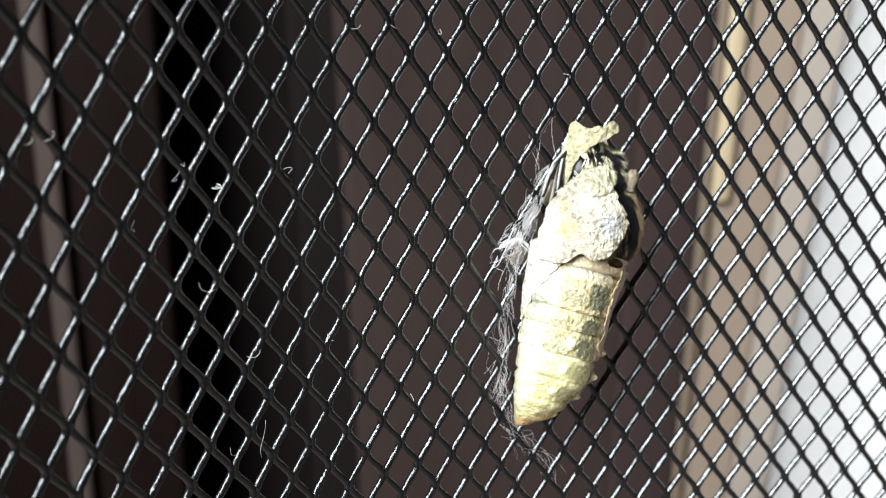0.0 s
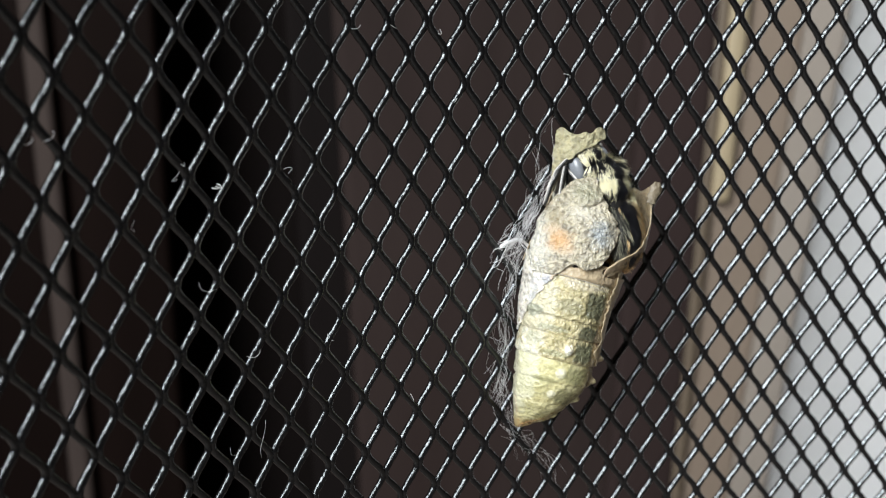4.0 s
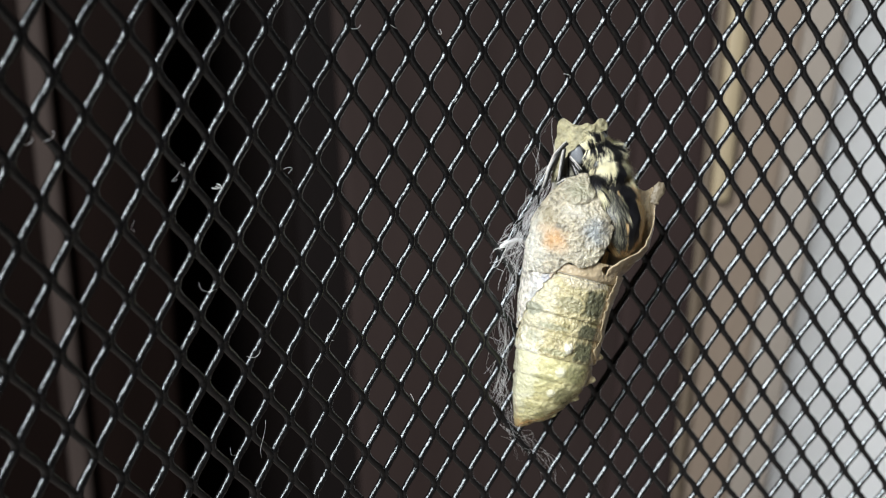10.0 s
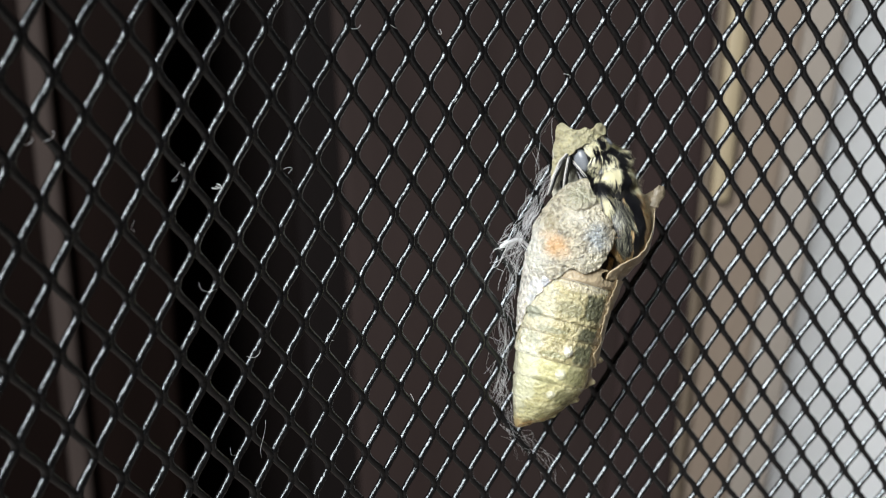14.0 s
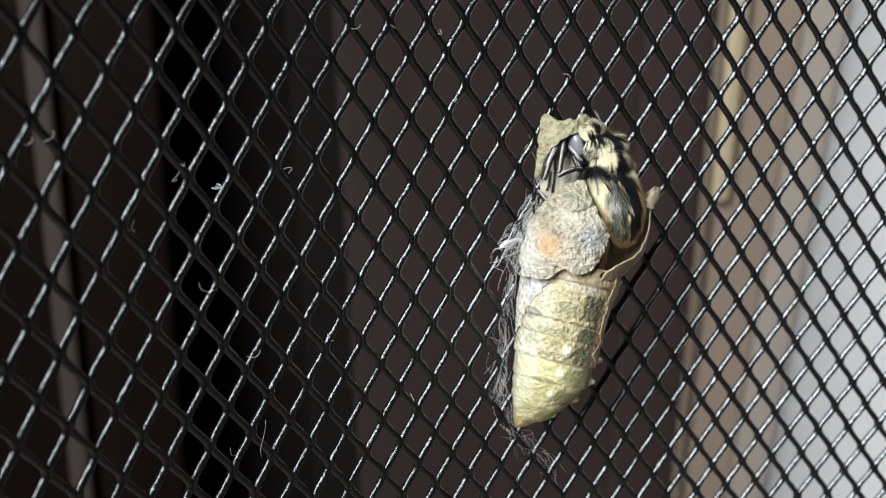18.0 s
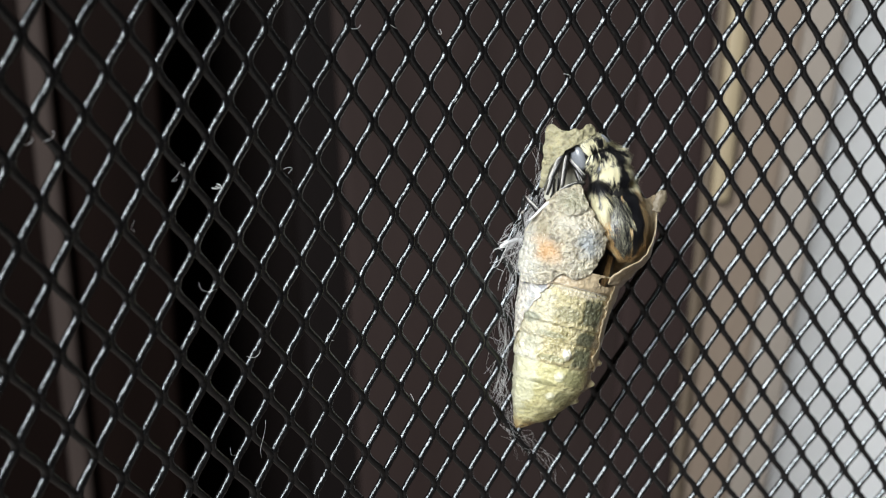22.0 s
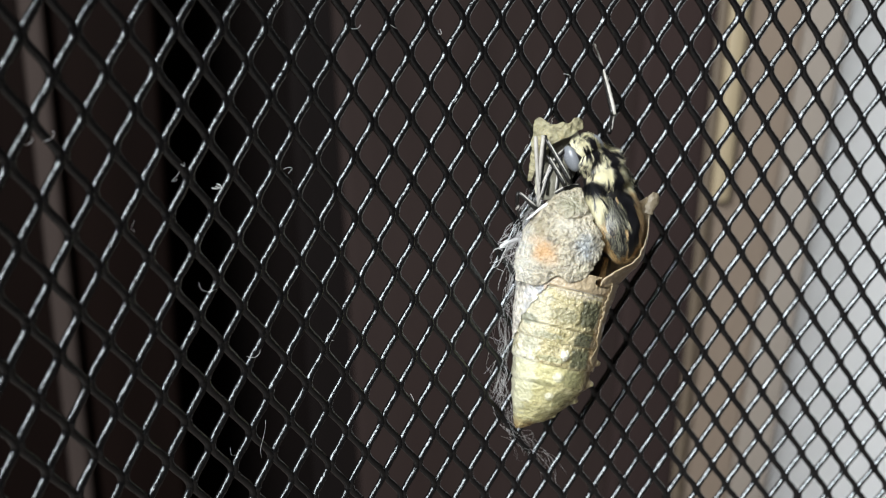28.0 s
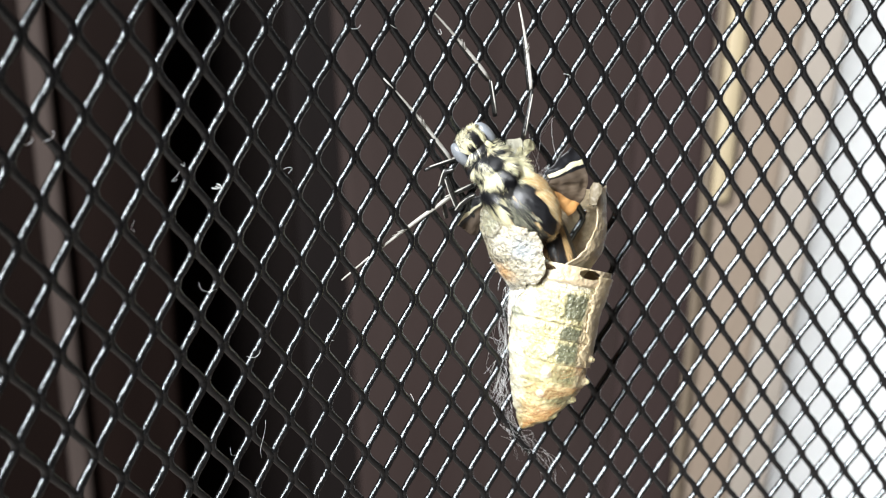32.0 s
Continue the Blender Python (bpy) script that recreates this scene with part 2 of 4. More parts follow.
def sheet(rows, height, nu=40, nv=48, rough=1.5, ragged=2.5, seed=0.0, thick=3.0, crown=None, hem=None):
    """A curved flake of skin: rows of (y, left, right) give its outline, height(x, y) its bulge."""
    bm = bmesh.new()
    grid = []
    y0, y1 = rows[0][0], rows[-1][0]
    for j in range(nv + 1):
        y = y0 + (y1 - y0) * j / nv
        l, r = between(rows, y)
        l += ragged * wobble(l, y, 0, 0.09, seed) + 0.5 * ragged * wobble(l, y, 3, 0.3, seed)
        r += ragged * wobble(r, y, 9, 0.09, seed) + 0.5 * ragged * wobble(r, y, 7, 0.3, seed)
        line = []
        for i in range(nu + 1):
            x = l + (r - l) * i / nu
            yy = y + ragged * wobble(x, y, 5, 0.06, seed) * (1 if j in (0, nv) else 0.6)
            if crown:
                yy += crown(x) * (j / nv) ** 3
            if hem:
                yy += hem(x) * (1 - j / nv) ** 6
            z = height(x, yy) + rough * (wobble(x, yy, 0, 0.045, seed) * 1.6 + wobble(x, yy, 0, 0.12, seed) + 0.5 * wobble(x, yy, 0, 0.3, seed))
            line.append(bm.verts.new((x * U, yy * U, z * U)))
        grid.append(line)
    for j in range(nv):
        for i in range(nu):
            bm.faces.new((grid[j][i], grid[j][i + 1], grid[j + 1][i + 1], grid[j + 1][i]))
    bmesh.ops.recalc_face_normals(bm, faces=bm.faces)
    bmesh.ops.solidify(bm, geom=list(bm.faces), thickness=thick * U)
    bmesh.ops.recalc_face_normals(bm, faces=bm.faces)
    return bm


def tube(bm, points, radii, sides=6):
    """A tapering tube along points (metres)."""
    rings = []
    up = Vector((0.3, 0.2, 0.93))
    for i, p in enumerate(points):
        d = (points[min(i + 1, len(points) - 1)] - points[max(i - 1, 0)]).normalized()
        a = d.cross(up).normalized()
        b = d.cross(a)
        rings.append([bm.verts.new(p + radii[i] * (math.cos(k * 2 * math.pi / sides) * a + math.sin(k * 2 * math.pi / sides) * b)) for k in range(sides)])
    for p, q in zip(rings, rings[1:]):
        for k in range(sides):
            bm.faces.new((p[k], p[(k + 1) % sides], q[(k + 1) % sides], q[k]))
    bm.faces.new(rings[0][::-1])
    bm.faces.new(rings[-1])
    return bm


def egg(bm, centre, size, nu=32, nv=20, rough=0.0, seed=0.0):
    """An egg-shaped body with a slightly uneven skin, in units."""
    rings = []
    for j in range(1, nv):
        a = math.pi * j / nv
        ring = []
        for i in range(nu):
            o = 2 * math.pi * i / nu
            d = Vector((math.sin(a) * math.cos(o), math.cos(a), math.sin(a) * math.sin(o)))
            k = 1 + rough * wobble(*(d * 3), 1.0, seed)
            ring.append(bm.verts.new([(c + s * e * k) * U for c, s, e in zip(centre, size, d)]))
        rings.append(ring)
    top = bm.verts.new([(c + s * e) * U for c, s, e in zip(centre, size, (0, 1, 0))])
    end = bm.verts.new([(c + s * e) * U for c, s, e in zip(centre, size, (0, -1, 0))])
    for p, q in zip(rings, rings[1:]):
        for i in range(nu):
            bm.faces.new((p[i], p[(i + 1) % nu], q[(i + 1) % nu], q[i]))
    for i in range(nu):
        bm.faces.new((top, rings[0][(i + 1) % nu], rings[0][i]))
        bm.faces.new((end, rings[-1][i], rings[-1][(i + 1) % nu]))
    bmesh.ops.recalc_face_normals(bm, faces=bm.faces)
    return bm


def hair(bm, root, way, normal, length, width, stand=0.65):
    """One bent, tapering hair."""
    side = way.cross(normal).normalized() * width
    ends = []
    p = root.copy()
    d = (way + stand * (1 + 0.9 * noise.noise(root * 0.11)) * normal).normalized()
    for k, w in enumerate((1.0, 0.85, 0.5)):
        ends.append((bm.verts.new((p - side * w) * U), bm.verts.new((p + side * w) * U)))
        p = p + d * length / 3
        d = (d + 0.45 * (way - d) - 0.1 * normal + Vector([random.uniform(-0.16, 0.16) for _ in range(3)])).normalized()
    tip = bm.verts.new(p * U)
    for a, b in zip(ends, ends[1:]):
        bm.faces.new((a[0], a[1], b[1], b[0]))
    bm.faces.new((ends[-1][0], ends[-1][1], tip))


def boxed(bm, x0, x1, y0, y1, z0, z1, bevel=0.002):
    made = bmesh.ops.create_cube(bm, size=1.0, matrix=Matrix.LocRotScale(((x0 + x1) / 2, (y0 + y1) / 2, (z0 + z1) / 2), None, (x1 - x0, y1 - y0, z1 - z0)))
    if bevel:
        bmesh.ops.bevel(bm, geom=list({e for v in made["verts"] for e in v.link_edges}), offset=bevel, segments=3, affect="EDGES", profile=0.5)
    return bm


# ---- the room, closed on all sides, with one window ----
room = [("floor", (-0.9, 1.1, -2.0, 1.2, -0.05, 0.0), FLOOR_WOOD, "brown wooden floor under the basket"),
        ("ceiling", (-0.9, 1.1, -2.0, 1.2, 2.3, 2.35), ROOM_PAINT, "plain ceiling"),
        ("wall_east", (1.1, 1.15, -2.0, 1.2, 0.0, 2.3), ROOM_PAINT, "plain brown wall"),
        ("wall_north", (-0.95, 1.15, 1.2, 1.25, 0.0, 2.3), ROOM_PAINT, "plain brown wall"),
        ("wall_south", (-0.95, 1.15, -2.05, -2.0, 0.0, 2.3), ROOM_PAINT, "plain brown wall")]
for name, size, mat, label in room:
    tagged(part(name, boxed(bmesh.new(), *size, bevel=0), mat, smooth=False), label, name.split("_")[0], kind="structure")
bm = bmesh.new()
for size in ((-0.95, -0.9, -2.0, -0.75, 0.0, 2.3), (-0.95, -0.9, 0.05, 1.2, 0.0, 2.3), (-0.95, -0.9, -0.75, 0.05, 0.0, 0.5), (-0.95, -0.9, -0.75, 0.05, 1.4, 2.3)):
    boxed(bm, *size, bevel=0)
tagged(part("wall_west", bm, ROOM_PAINT, smooth=False), "plain pale wall around an open window", "wall", kind="structure")

# ---- what stands behind the basket ----


def upright(name, x0, x1, d, thick, mat, label, thing, lean=0.0, low=0.0, high=0.75, bevel=0.003):
    """An upright board of a thing whose face crosses the sight lines x0 to x1 at the distance d, leaning slightly."""
    k = d / LENS
    base = EYE @ Vector((0, 0, -d))
    bm = boxed(bmesh.new(), (x0 - 784) * k, (x1 - 784) * k, 0.0, thick, low - base.z, high - base.z, bevel)
    ob = part(name, bm, mat, thing, label, smooth=False)
    turn = Euler((0, 0, radians(-30.09))).to_matrix().to_4x4()
    ob.matrix_world = Matrix.Translation(base) @ turn @ Matrix.Rotation(radians(lean), 4, "Y")
    return ob


cabinet = tagged(new("cabinet"), "dark brown wooden cabinet with an open gap behind the basket", "cabinet")
upright("back", -600, 1240, 0.56, 0.01, GAP_SHADE, "near-black back of the cabinet, coloured as the shade in the gap", cabinet)
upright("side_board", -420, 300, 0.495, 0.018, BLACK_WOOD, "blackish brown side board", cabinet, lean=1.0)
upright("slat", 76, 118, 0.4875, 0.004, EDGE_WOOD, "mauve-brown wooden slat", cabinet, lean=0.5)
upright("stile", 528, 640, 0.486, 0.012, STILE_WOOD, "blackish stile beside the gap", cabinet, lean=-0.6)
upright("door_panel", 610, 1165, 0.48, 0.018, DARK_WOOD, "dark brown wooden panel", cabinet, lean=-1.0, bevel=0.005)
upright("post", 1110, 1234, 0.4725, 0.02, RED_WOOD, "reddish dark brown corner post", cabinet, lean=2.6)
board = tagged(new("wall_board"), "taupe and white boards standing in daylight behind the mesh", "board")
# added strip: stands for the batten's shaded left side
upright("shaded_edge_strip", 1226, 1254, 0.473, 0.006, SHADED_EDGE, "brown strip coloured as the shaded left side of the batten", board, lean=2.6)
upright("batten", 1250, 1284, 0.472, 0.006, CREAM_WOOD, "cream wooden batten with a rounded end", board, lean=2.6, low=0.2276, bevel=0.003)
# added strip that bridges the light gradient between taupe and white
upright("gradient_step", 1340, 1432, 0.48, 0.012, GREY_STEP, "warm grey strip coloured as a step between shade and light", board, lean=5.2)
upright("taupe_face", 1150, 1362, 0.4785, 0.012, TAUPE, "taupe painted face", board, lean=5.0)


def cove(x0, x1, d, faces, mat, label, thing, lean):
    """An upright white face that curves inwards like a coved corner; faces: its turn at both ends, in degrees to the right."""
    k, base, n = d / LENS, EYE @ Vector((0, 0, -d)), 30
    wide = (x1 - x0) * k / n
    bm, rows, depth = bmesh.new(), [], 0.0
    for i in range(n + 1):
        turn = radians(faces[0] + (faces[1] - faces[0]) * i / n)
        x = (x0 - 784) * k + wide * i
        rows.append([bm.verts.new((x, depth + back, z - base.z)) for back in (0.0, 0.012) for z in (0.0, 0.75)])
        depth += wide * math.tan(turn)
    for p, q in zip(rows, rows[1:]):
        for a, b in ((0, 1), (1, 3), (3, 2), (2, 0)):
            bm.faces.new((p[a], p[b], q[b], q[a]))
    bm.faces.new((rows[0][0], rows[0][1], rows[0][3], rows[0][2]))
    bm.faces.new((rows[-1][0], rows[-1][1], rows[-1][3], rows[-1][2]))
    bmesh.ops.recalc_face_normals(bm, faces=bm.faces)
    ob = part("white_face", bm, mat, thing, label, smooth=False)
    ob.matrix_world = Matrix.Translation(base) @ Euler((0, 0, radians(-30.09))).to_matrix().to_4x4() @ Matrix.Rotation(radians(lean), 4, "Y")


# the curve is invented: its turn makes the face brighten to the right
cove(1418, 2100, 0.4815, (39, -60), WALL_PAINT, "pale grey white face, curved so that it grades from dim to bright", board, 5.5)

# ---- the chrysalis: moves about its tail, segment by segment ----
TAIL = at(913, 757, -62)


def turned(v, angle, axis="Z"):
    return Matrix.Translation(v) @ Matrix.Rotation(radians(angle), 4, axis)


# a: along the body from the tail; middle, half width and lift of the body there
BODY = [(0, 3, 5, -6), (10, 9, 15, -3), (28, 20, 31, 6), (60, 27, 50, 24), (102, 35, 66, 42), (148, 32, 72, 52), (225, 26, 78, 57), (275, 27, 83, 57), (330, 30, 90, 55)]
chrysalis = tagged(new("chrysalis"), "pale yellow-green and grey butterfly chrysalis splitting open on the mesh", "chrysalis")
chrysalis.empty_display_size = 0.002


def ring(a0, a1, tuck, seed, knobs=(), holes=()):
    """One ring of the abdomen skin, tucked under its neighbour at the upper end, with knobs (a, angle, height)."""
    bm = bmesh.new()
    nu, nv = (260, int((a1 + tuck - a0) / 1.1)) if holes else (120, max(10, int((a1 + tuck - a0) / 3.2)))
    grid = []
    for j in range(nv + 1):
        a = a0 + (a1 + tuck - a0) * j / nv
        mid, half, lift = between(BODY, a)
        f = (a - a0) / (a1 - a0)
        lip = 0.965 + 0.07 * min(1, max(0, 1 - f)) ** 0.5 if f < 1 else 0.97 - 0.06 * (f - 1) * (a1 - a0) / 10
        if a0 > 0:
            lip -= 0.035 * math.exp(-((a - a0) / 2.2) ** 2)
        line = []
        for i in range(nu):
            o = 2 * math.pi * i / nu
            r = half * lip
            x, z = math.sin(o), math.cos(o)
            r += 1.5 * wobble(x * half, a, z * half, 0.05, seed) + 0.9 * wobble(x * half, a, z * half, 0.16, seed) + 0.7 * wobble(x * half, a, z * half, 0.4, seed)
            for ka, ko, kh in knobs:
                da, do = a - ka, (math.degrees(o) - ko + 180) % 360 - 180
                r += kh * math.exp(-((da / 6.5) ** 2 + (math.radians(do) * half / 7) ** 2) ** 1.6)
            line.append(bm.verts.new(((mid + r * x) * U, a * U, (lift + 0.94 * r * z) * U)))
        grid.append(line)
    for j, (p, q) in enumerate(zip(grid, grid[1:])):
        a = a0 + (a1 + tuck - a0) * (j + 0.5) / nv
        for i in range(nu):
            o = (360 * (i + 0.5) / nu + 180) % 360 - 180
            if not any(((a - ha) / hr) ** 2 + ((o - ho) / hw) ** 2 < 1 for ha, ho, hr, hw in holes):
                bm.faces.new((p[i], p[(i + 1) % nu], q[(i + 1) % nu], q[i]))
    if a0 == 0:
        bm.faces.new(grid[0])
    bmesh.ops.recalc_face_normals(bm, faces=bm.faces)
    return bm


def inside(a0, a1, fill, o0, o1, seed):
    """A smooth skin inside the body between two lengths and two angles; fill: its share of the half width."""
    bm, grid = bmesh.new(), []
    for j in range(49):
        a = a0 + (a1 - a0) * j / 48
        mid, half, lift = between(BODY, a)
        end = min(1, max(0.05, (a - a0) / 26)) ** 0.6
        line = []
        for i in range(41):
            o = radians(o0 + (o1 - o0) * i / 40)
            r = half * fill * end + 1.2 * wobble(math.sin(o) * half, a, math.cos(o) * half, 0.08, seed)
            line.append(bm.verts.new(((mid + r * math.sin(o)) * U, a * U, (lift + 0.94 * r * math.cos(o)) * U)))
        grid.append(line)
    for p, q in zip(grid, grid[1:]):
        for i in range(40):
            bm.faces.new((p[i], p[i + 1], q[i + 1], q[i]))
    bmesh.ops.recalc_face_normals(bm, faces=bm.faces)
    return bm


HOLES = ((294, 42, 8, 15), (294, -12, 4.5, 12))  # where the waist has torn
RINGS = [(0, 58, (40, 6, 5)), (58, 98, (78, 7, 8)), (98, 136, (117, 8, 10)), (136, 178, (157, 9, 10)), (178, 204, None), (204, 272, None), (272, 304, None)]
segments = []
for n, (a0, a1, knob) in enumerate(RINGS):
    knobs = []
    if knob:
        knobs = [knob, (knob[0] - 4, 80, knob[2] + 1), (knob[0] + 2, -62, 4)]
    segments.append(part("abdomen_ring", ring(a0, a1, 14 if n < 6 else 0, 3.1 * n, knobs, HOLES if n > 4 else ()), THIN_CASE if n < 3 else CASE if n < 6 else RIM_CASE, chrysalis))
    if n < 3:
        wall = inside(a0 + 1, a1, 0.9, 80, 280, 2.0 * n)
        bmesh.ops.solidify(wall, geom=list(wall.faces), thickness=1.5 * U)
        part("inner_wall", wall, LINING, segments[-1], "orange inside of the empty skin")
    segments[-1]["label"] = "yellow-green ridged ring of the chrysalis with pale knobs"


def plate_height(x, y):
    xc, r = between([(-85, -3, 90), (-40, 6, 92), (0, 15, 92), (40, 20, 80), (70, 22, 62), (90, 22, 48)], y)
    z = -36 + 0.96 * math.sqrt(max(60, r * r - (x - xc) ** 2))
    arc = 27 + 0.016 * (x - 8) ** 2
    z += 4.2 * min(1, max(0, (y - arc) / 2.6))
    if x > 18 and y < -28:
        z += 2.2 * math.exp(-((y + 44 - 0.4 * (x - 40)) / 7) ** 2) * max(0, math.sin(x * 1.1))
    return z - (min(7, 0.25 * max(0, -56 - y)) if x < -5 else 0)


PLATE = (1000, 415)
plate = part("wing_case", sheet([(-84, -78, 30), (-72, -80, 40), (-58, -82, 50), (-35, -80, 64), (-15, -75, 69), (0, -70, 64), (25, -58, 48), (50, -40, 36), (70, -18, 29), (84, 14, 25)], plate_height, 96, 104, 1.3, 3.0, 1.7, thick=2.0,
                                hem=lambda x: 15 * math.exp(-((x + 10) / 16) ** 2) + 12 * math.exp(-((x - 56) / 20) ** 2) - 5 * math.exp(-((x + 45) / 20) ** 2) + 5 * math.exp(-((x - 26) / 9) ** 2)), WING_CASE, chrysalis, "grey and cream crinkled wing case with an orange stain")


def wing_tip():
    """The pointed end of the wing case, lying close on the rings."""
    bm = bmesh.new()
    grid = []
    for j in range(53):
        a = 164 + 142 * j / 52
        mid, half, lift = between(BODY, a)
        end = between([(164, -84), (180, -72), (200, -60), (225, -46), (250, -35), (275, -25), (306, -14)], a)[0] + 5 * wobble(a, 0, 0, 0.08, 2.2) + 3 * wobble(a, 0, 0, 0.25, 2.2)
        line = []
        for i in range(41):
            o = radians(-105 + (end + 105) * i / 40)
            x, z = math.sin(o), math.cos(o)
            r = half + 3.4 + 1.5 * wobble(x * half, a, z * half, 0.06, 5.5) + 1.2 * wobble(x * half, a, z * half, 0.16, 5.5) + 0.8 * wobble(x * half, a, z * half, 0.4, 5.5)
            line.append(bm.verts.new(((mid + r * x) * U, a * U, (lift + 0.94 * r * z) * U)))
        grid.append(line)
    for p, q in zip(grid, grid[1:]):
        for i in range(40):
            bm.faces.new((p[i], p[i + 1], q[i + 1], q[i]))
    bmesh.ops.recalc_face_normals(bm, faces=bm.faces)
    bmesh.ops.solidify(bm, geom=list(bm.faces), thickness=1.5 * U)
    return bm


def loose_skin():
    """Thin tan skin that lies over the side of the rings, wavy at its edges."""
    bm, grid = bmesh.new(), []
    for j in range(57):
        a = 136 + 160 * j / 56
        mid, half, lift = between(BODY, a)
        o0 = between([(96, 92), (120, 72), (160, 60), (230, 56), (296, 50)], a)[0] + 14 * wobble(a, 0, 0, 0.04, 4.1) + 6 * wobble(a, 0, 0, 0.15, 4.1)
        line = []
        for i in range(25):
            o = radians(o0 + (150 - o0) * i / 24)
            r = half * 1.055 + 1.8 * wobble(math.sin(o) * half, a, math.cos(o) * half, 0.07, 7.7) + 1.0 * wobble(math.sin(o) * half, a, math.cos(o) * half, 0.2, 7.7)
            line.append(bm.verts.new(((mid + r * math.sin(o)) * U, a * U, (lift + 0.94 * r * math.cos(o)) * U)))
        grid.append(line)
    for p, q in zip(grid, grid[1:]):
        for i in range(24):
            bm.faces.new((p[i], p[i + 1], q[i + 1], q[i]))
    bmesh.ops.recalc_face_normals(bm, faces=bm.faces)
    bmesh.ops.solidify(bm, geom=list(bm.faces), thickness=0.6 * U)
    return bm


side_skin = part("side_skin", loose_skin(), SIDE_SKIN, chrysalis, "thin translucent tan skin down the side")
flank = part("wing_tip_case", wing_tip(), PALE_CASE, chrysalis, "whitish crinkled tip of the wing case")
CAP = (1010, 262)
cap = part("head_case", sheet([(-66, -52, -47), (-40, -50, -38), (-20, -48, -26), (-6, -47, -12), (4, -46, 8), (10, -45, 30), (16, -44, 43), (24, -43, 46), (29, -41, 44)], lambda x, y: 34 - 0.008 * x * x - 0.002 * y * y, 60, 44, 2.2, 2.0, 8.2,
                                 crown=lambda x: 15 * math.exp(-((x + 33) / 12) ** 2) + 15 * math.exp(-((x - 34) / 13) ** 2) + 5 * math.exp(-((x - 6) / 8) ** 2)), HORN_CASE, chrysalis, "ochre grey head case with two blunt horns")
LEAF = (955, 300)
leaf = part("antenna_case", sheet([(-60, 10, 52), (-40, 4, 66), (0, 4, 80), (40, 6, 84), (64, 12, 80)], lambda x, y: 8 - 0.003 * (x - 30) ** 2 + 0.4 * math.sin(x * 0.4), 44, 36, 1.4, 2.5, 6.1), GREY_CASE, chrysalis, "grey ridged strip of empty skin")
for x0, y0, x1, y1 in ((24, -52, 34, 58), (14, -48, 22, -14)):
    pts = [Vector((x0 + (x1 - x0) * k / 6 + 1.5 * math.sin(k), y0 + (y1 - y0) * k / 6, 12)) * U for k in range(7)]
    part("dark_ridge", tube(bmesh.new(), pts, [1.8 * U] * 7, 6), CHITIN, leaf, "thin black ridge")
CUP = [(288, 28, 84, 57, 40), (300, 32, 87, 57, 34), (320, 41, 92, 57, 35), (345, 52, 96, 57, 50), (358, 56, 97, 56, 58), (396, 60, 94, 53, 68), (438, 61, 88, 50, 73), (470, 63, 83, 46, 76)]


def cup():
    """The open back of the split skin: a torn wall that hugs the right and the rear of the body."""
    bm = bmesh.new()
    grid = []
    for j in range(57):
        a = 292 + 178 * j / 56
        mid, half, lift, o0 = between(CUP, a)
        o0 += 6 * wobble(a, 0, 0, 0.03, 3.3) + 2 * wobble(a, 0, 0, 0.12, 1.3)
        line = []
        for i in range(81):
            f = i / 80
            o = radians(o0 + (255 - o0) * f)
            curl = 2 * math.exp(-f * 24)
            r = half + 2.2 * wobble(math.sin(o) * 90, a, math.cos(o) * 90, 0.05, 5.0) + 1.4 * wobble(math.sin(o) * 90, a, math.cos(o) * 90, 0.16, 5.0) + curl
            y = a + (6 * wobble(o * 30, 0, 0, 0.12, 2.0) - 26 * f if j > 40 else 0) * (j - 40) / 16
            line.append(bm.verts.new(((mid + r * math.sin(o)) * U, y * U, (lift + 0.94 * r * math.cos(o)) * U)))
        grid.append(line)
    for p, q in zip(grid, grid[1:]):
        for i in range(80):
            bm.faces.new((p[i], p[i + 1], q[i + 1], q[i]))
    bmesh.ops.recalc_face_normals(bm, faces=bm.faces)
    bmesh.ops.solidify(bm, geom=list(bm.faces), thickness=1.6 * U)
    return bm


rim = part("back_wall", cup(), RIM_CASE, chrysalis, "translucent brown torn wall of the split skin")
ear = sheet([(-24, -8, 10), (-8, -10, 14), (8, -8, 20), (20, -2, 14)], lambda x, y: 8 - 0.02 * (x - 4) ** 2, 16, 18, 2.0, 3.0, 9.9)
bmesh.ops.transform(ear, matrix=Matrix.Translation((140 * U, 456 * U, 84 * U)) @ Matrix.Diagonal((0.75, 0.9, 0.8, 1)), verts=ear.verts)
part("flap", ear, FLAP_SKIN, rim, "curled grey flap of skin")
bm = bmesh.new()
for a in (262, 268):
    mid, half, lift = between(BODY, a)
    pts = [Vector(((mid + (half + 2) * math.sin(o)) * U, (a + 6 * math.cos(o) - 4 * math.sin(o)) * U, (lift + 0.94 * (half + 2) * math.cos(o)) * U)) for o in [radians(k) for k in range(-100, 101, 8)]]
    tube(bm, pts, [0.32 * U] * len(pts), 5)
girdle = part("girdle_thread", bm, LEG_PALE, chrysalis, "fine pale silk girdle round the waist")

# ---- the butterfly ----
butterfly = tagged(new("butterfly"), "black and cream swallowtail butterfly crawling out of its chrysalis", "butterfly")
butterfly.empty_display_size = 0.002
part("thorax", egg(bmesh.new(), (0, -4, 0), (38, 78, 38), 40, 28, 0.05, 1.0), CHITIN, butterfly, "black furry thorax")
abdomen = part("abdomen", egg(bmesh.new(), (-6, -75, 0), (34, 95, 32), 32, 28, 0.12, 4.0), BROWN_SKIN, butterfly, "dark brown soft abdomen")
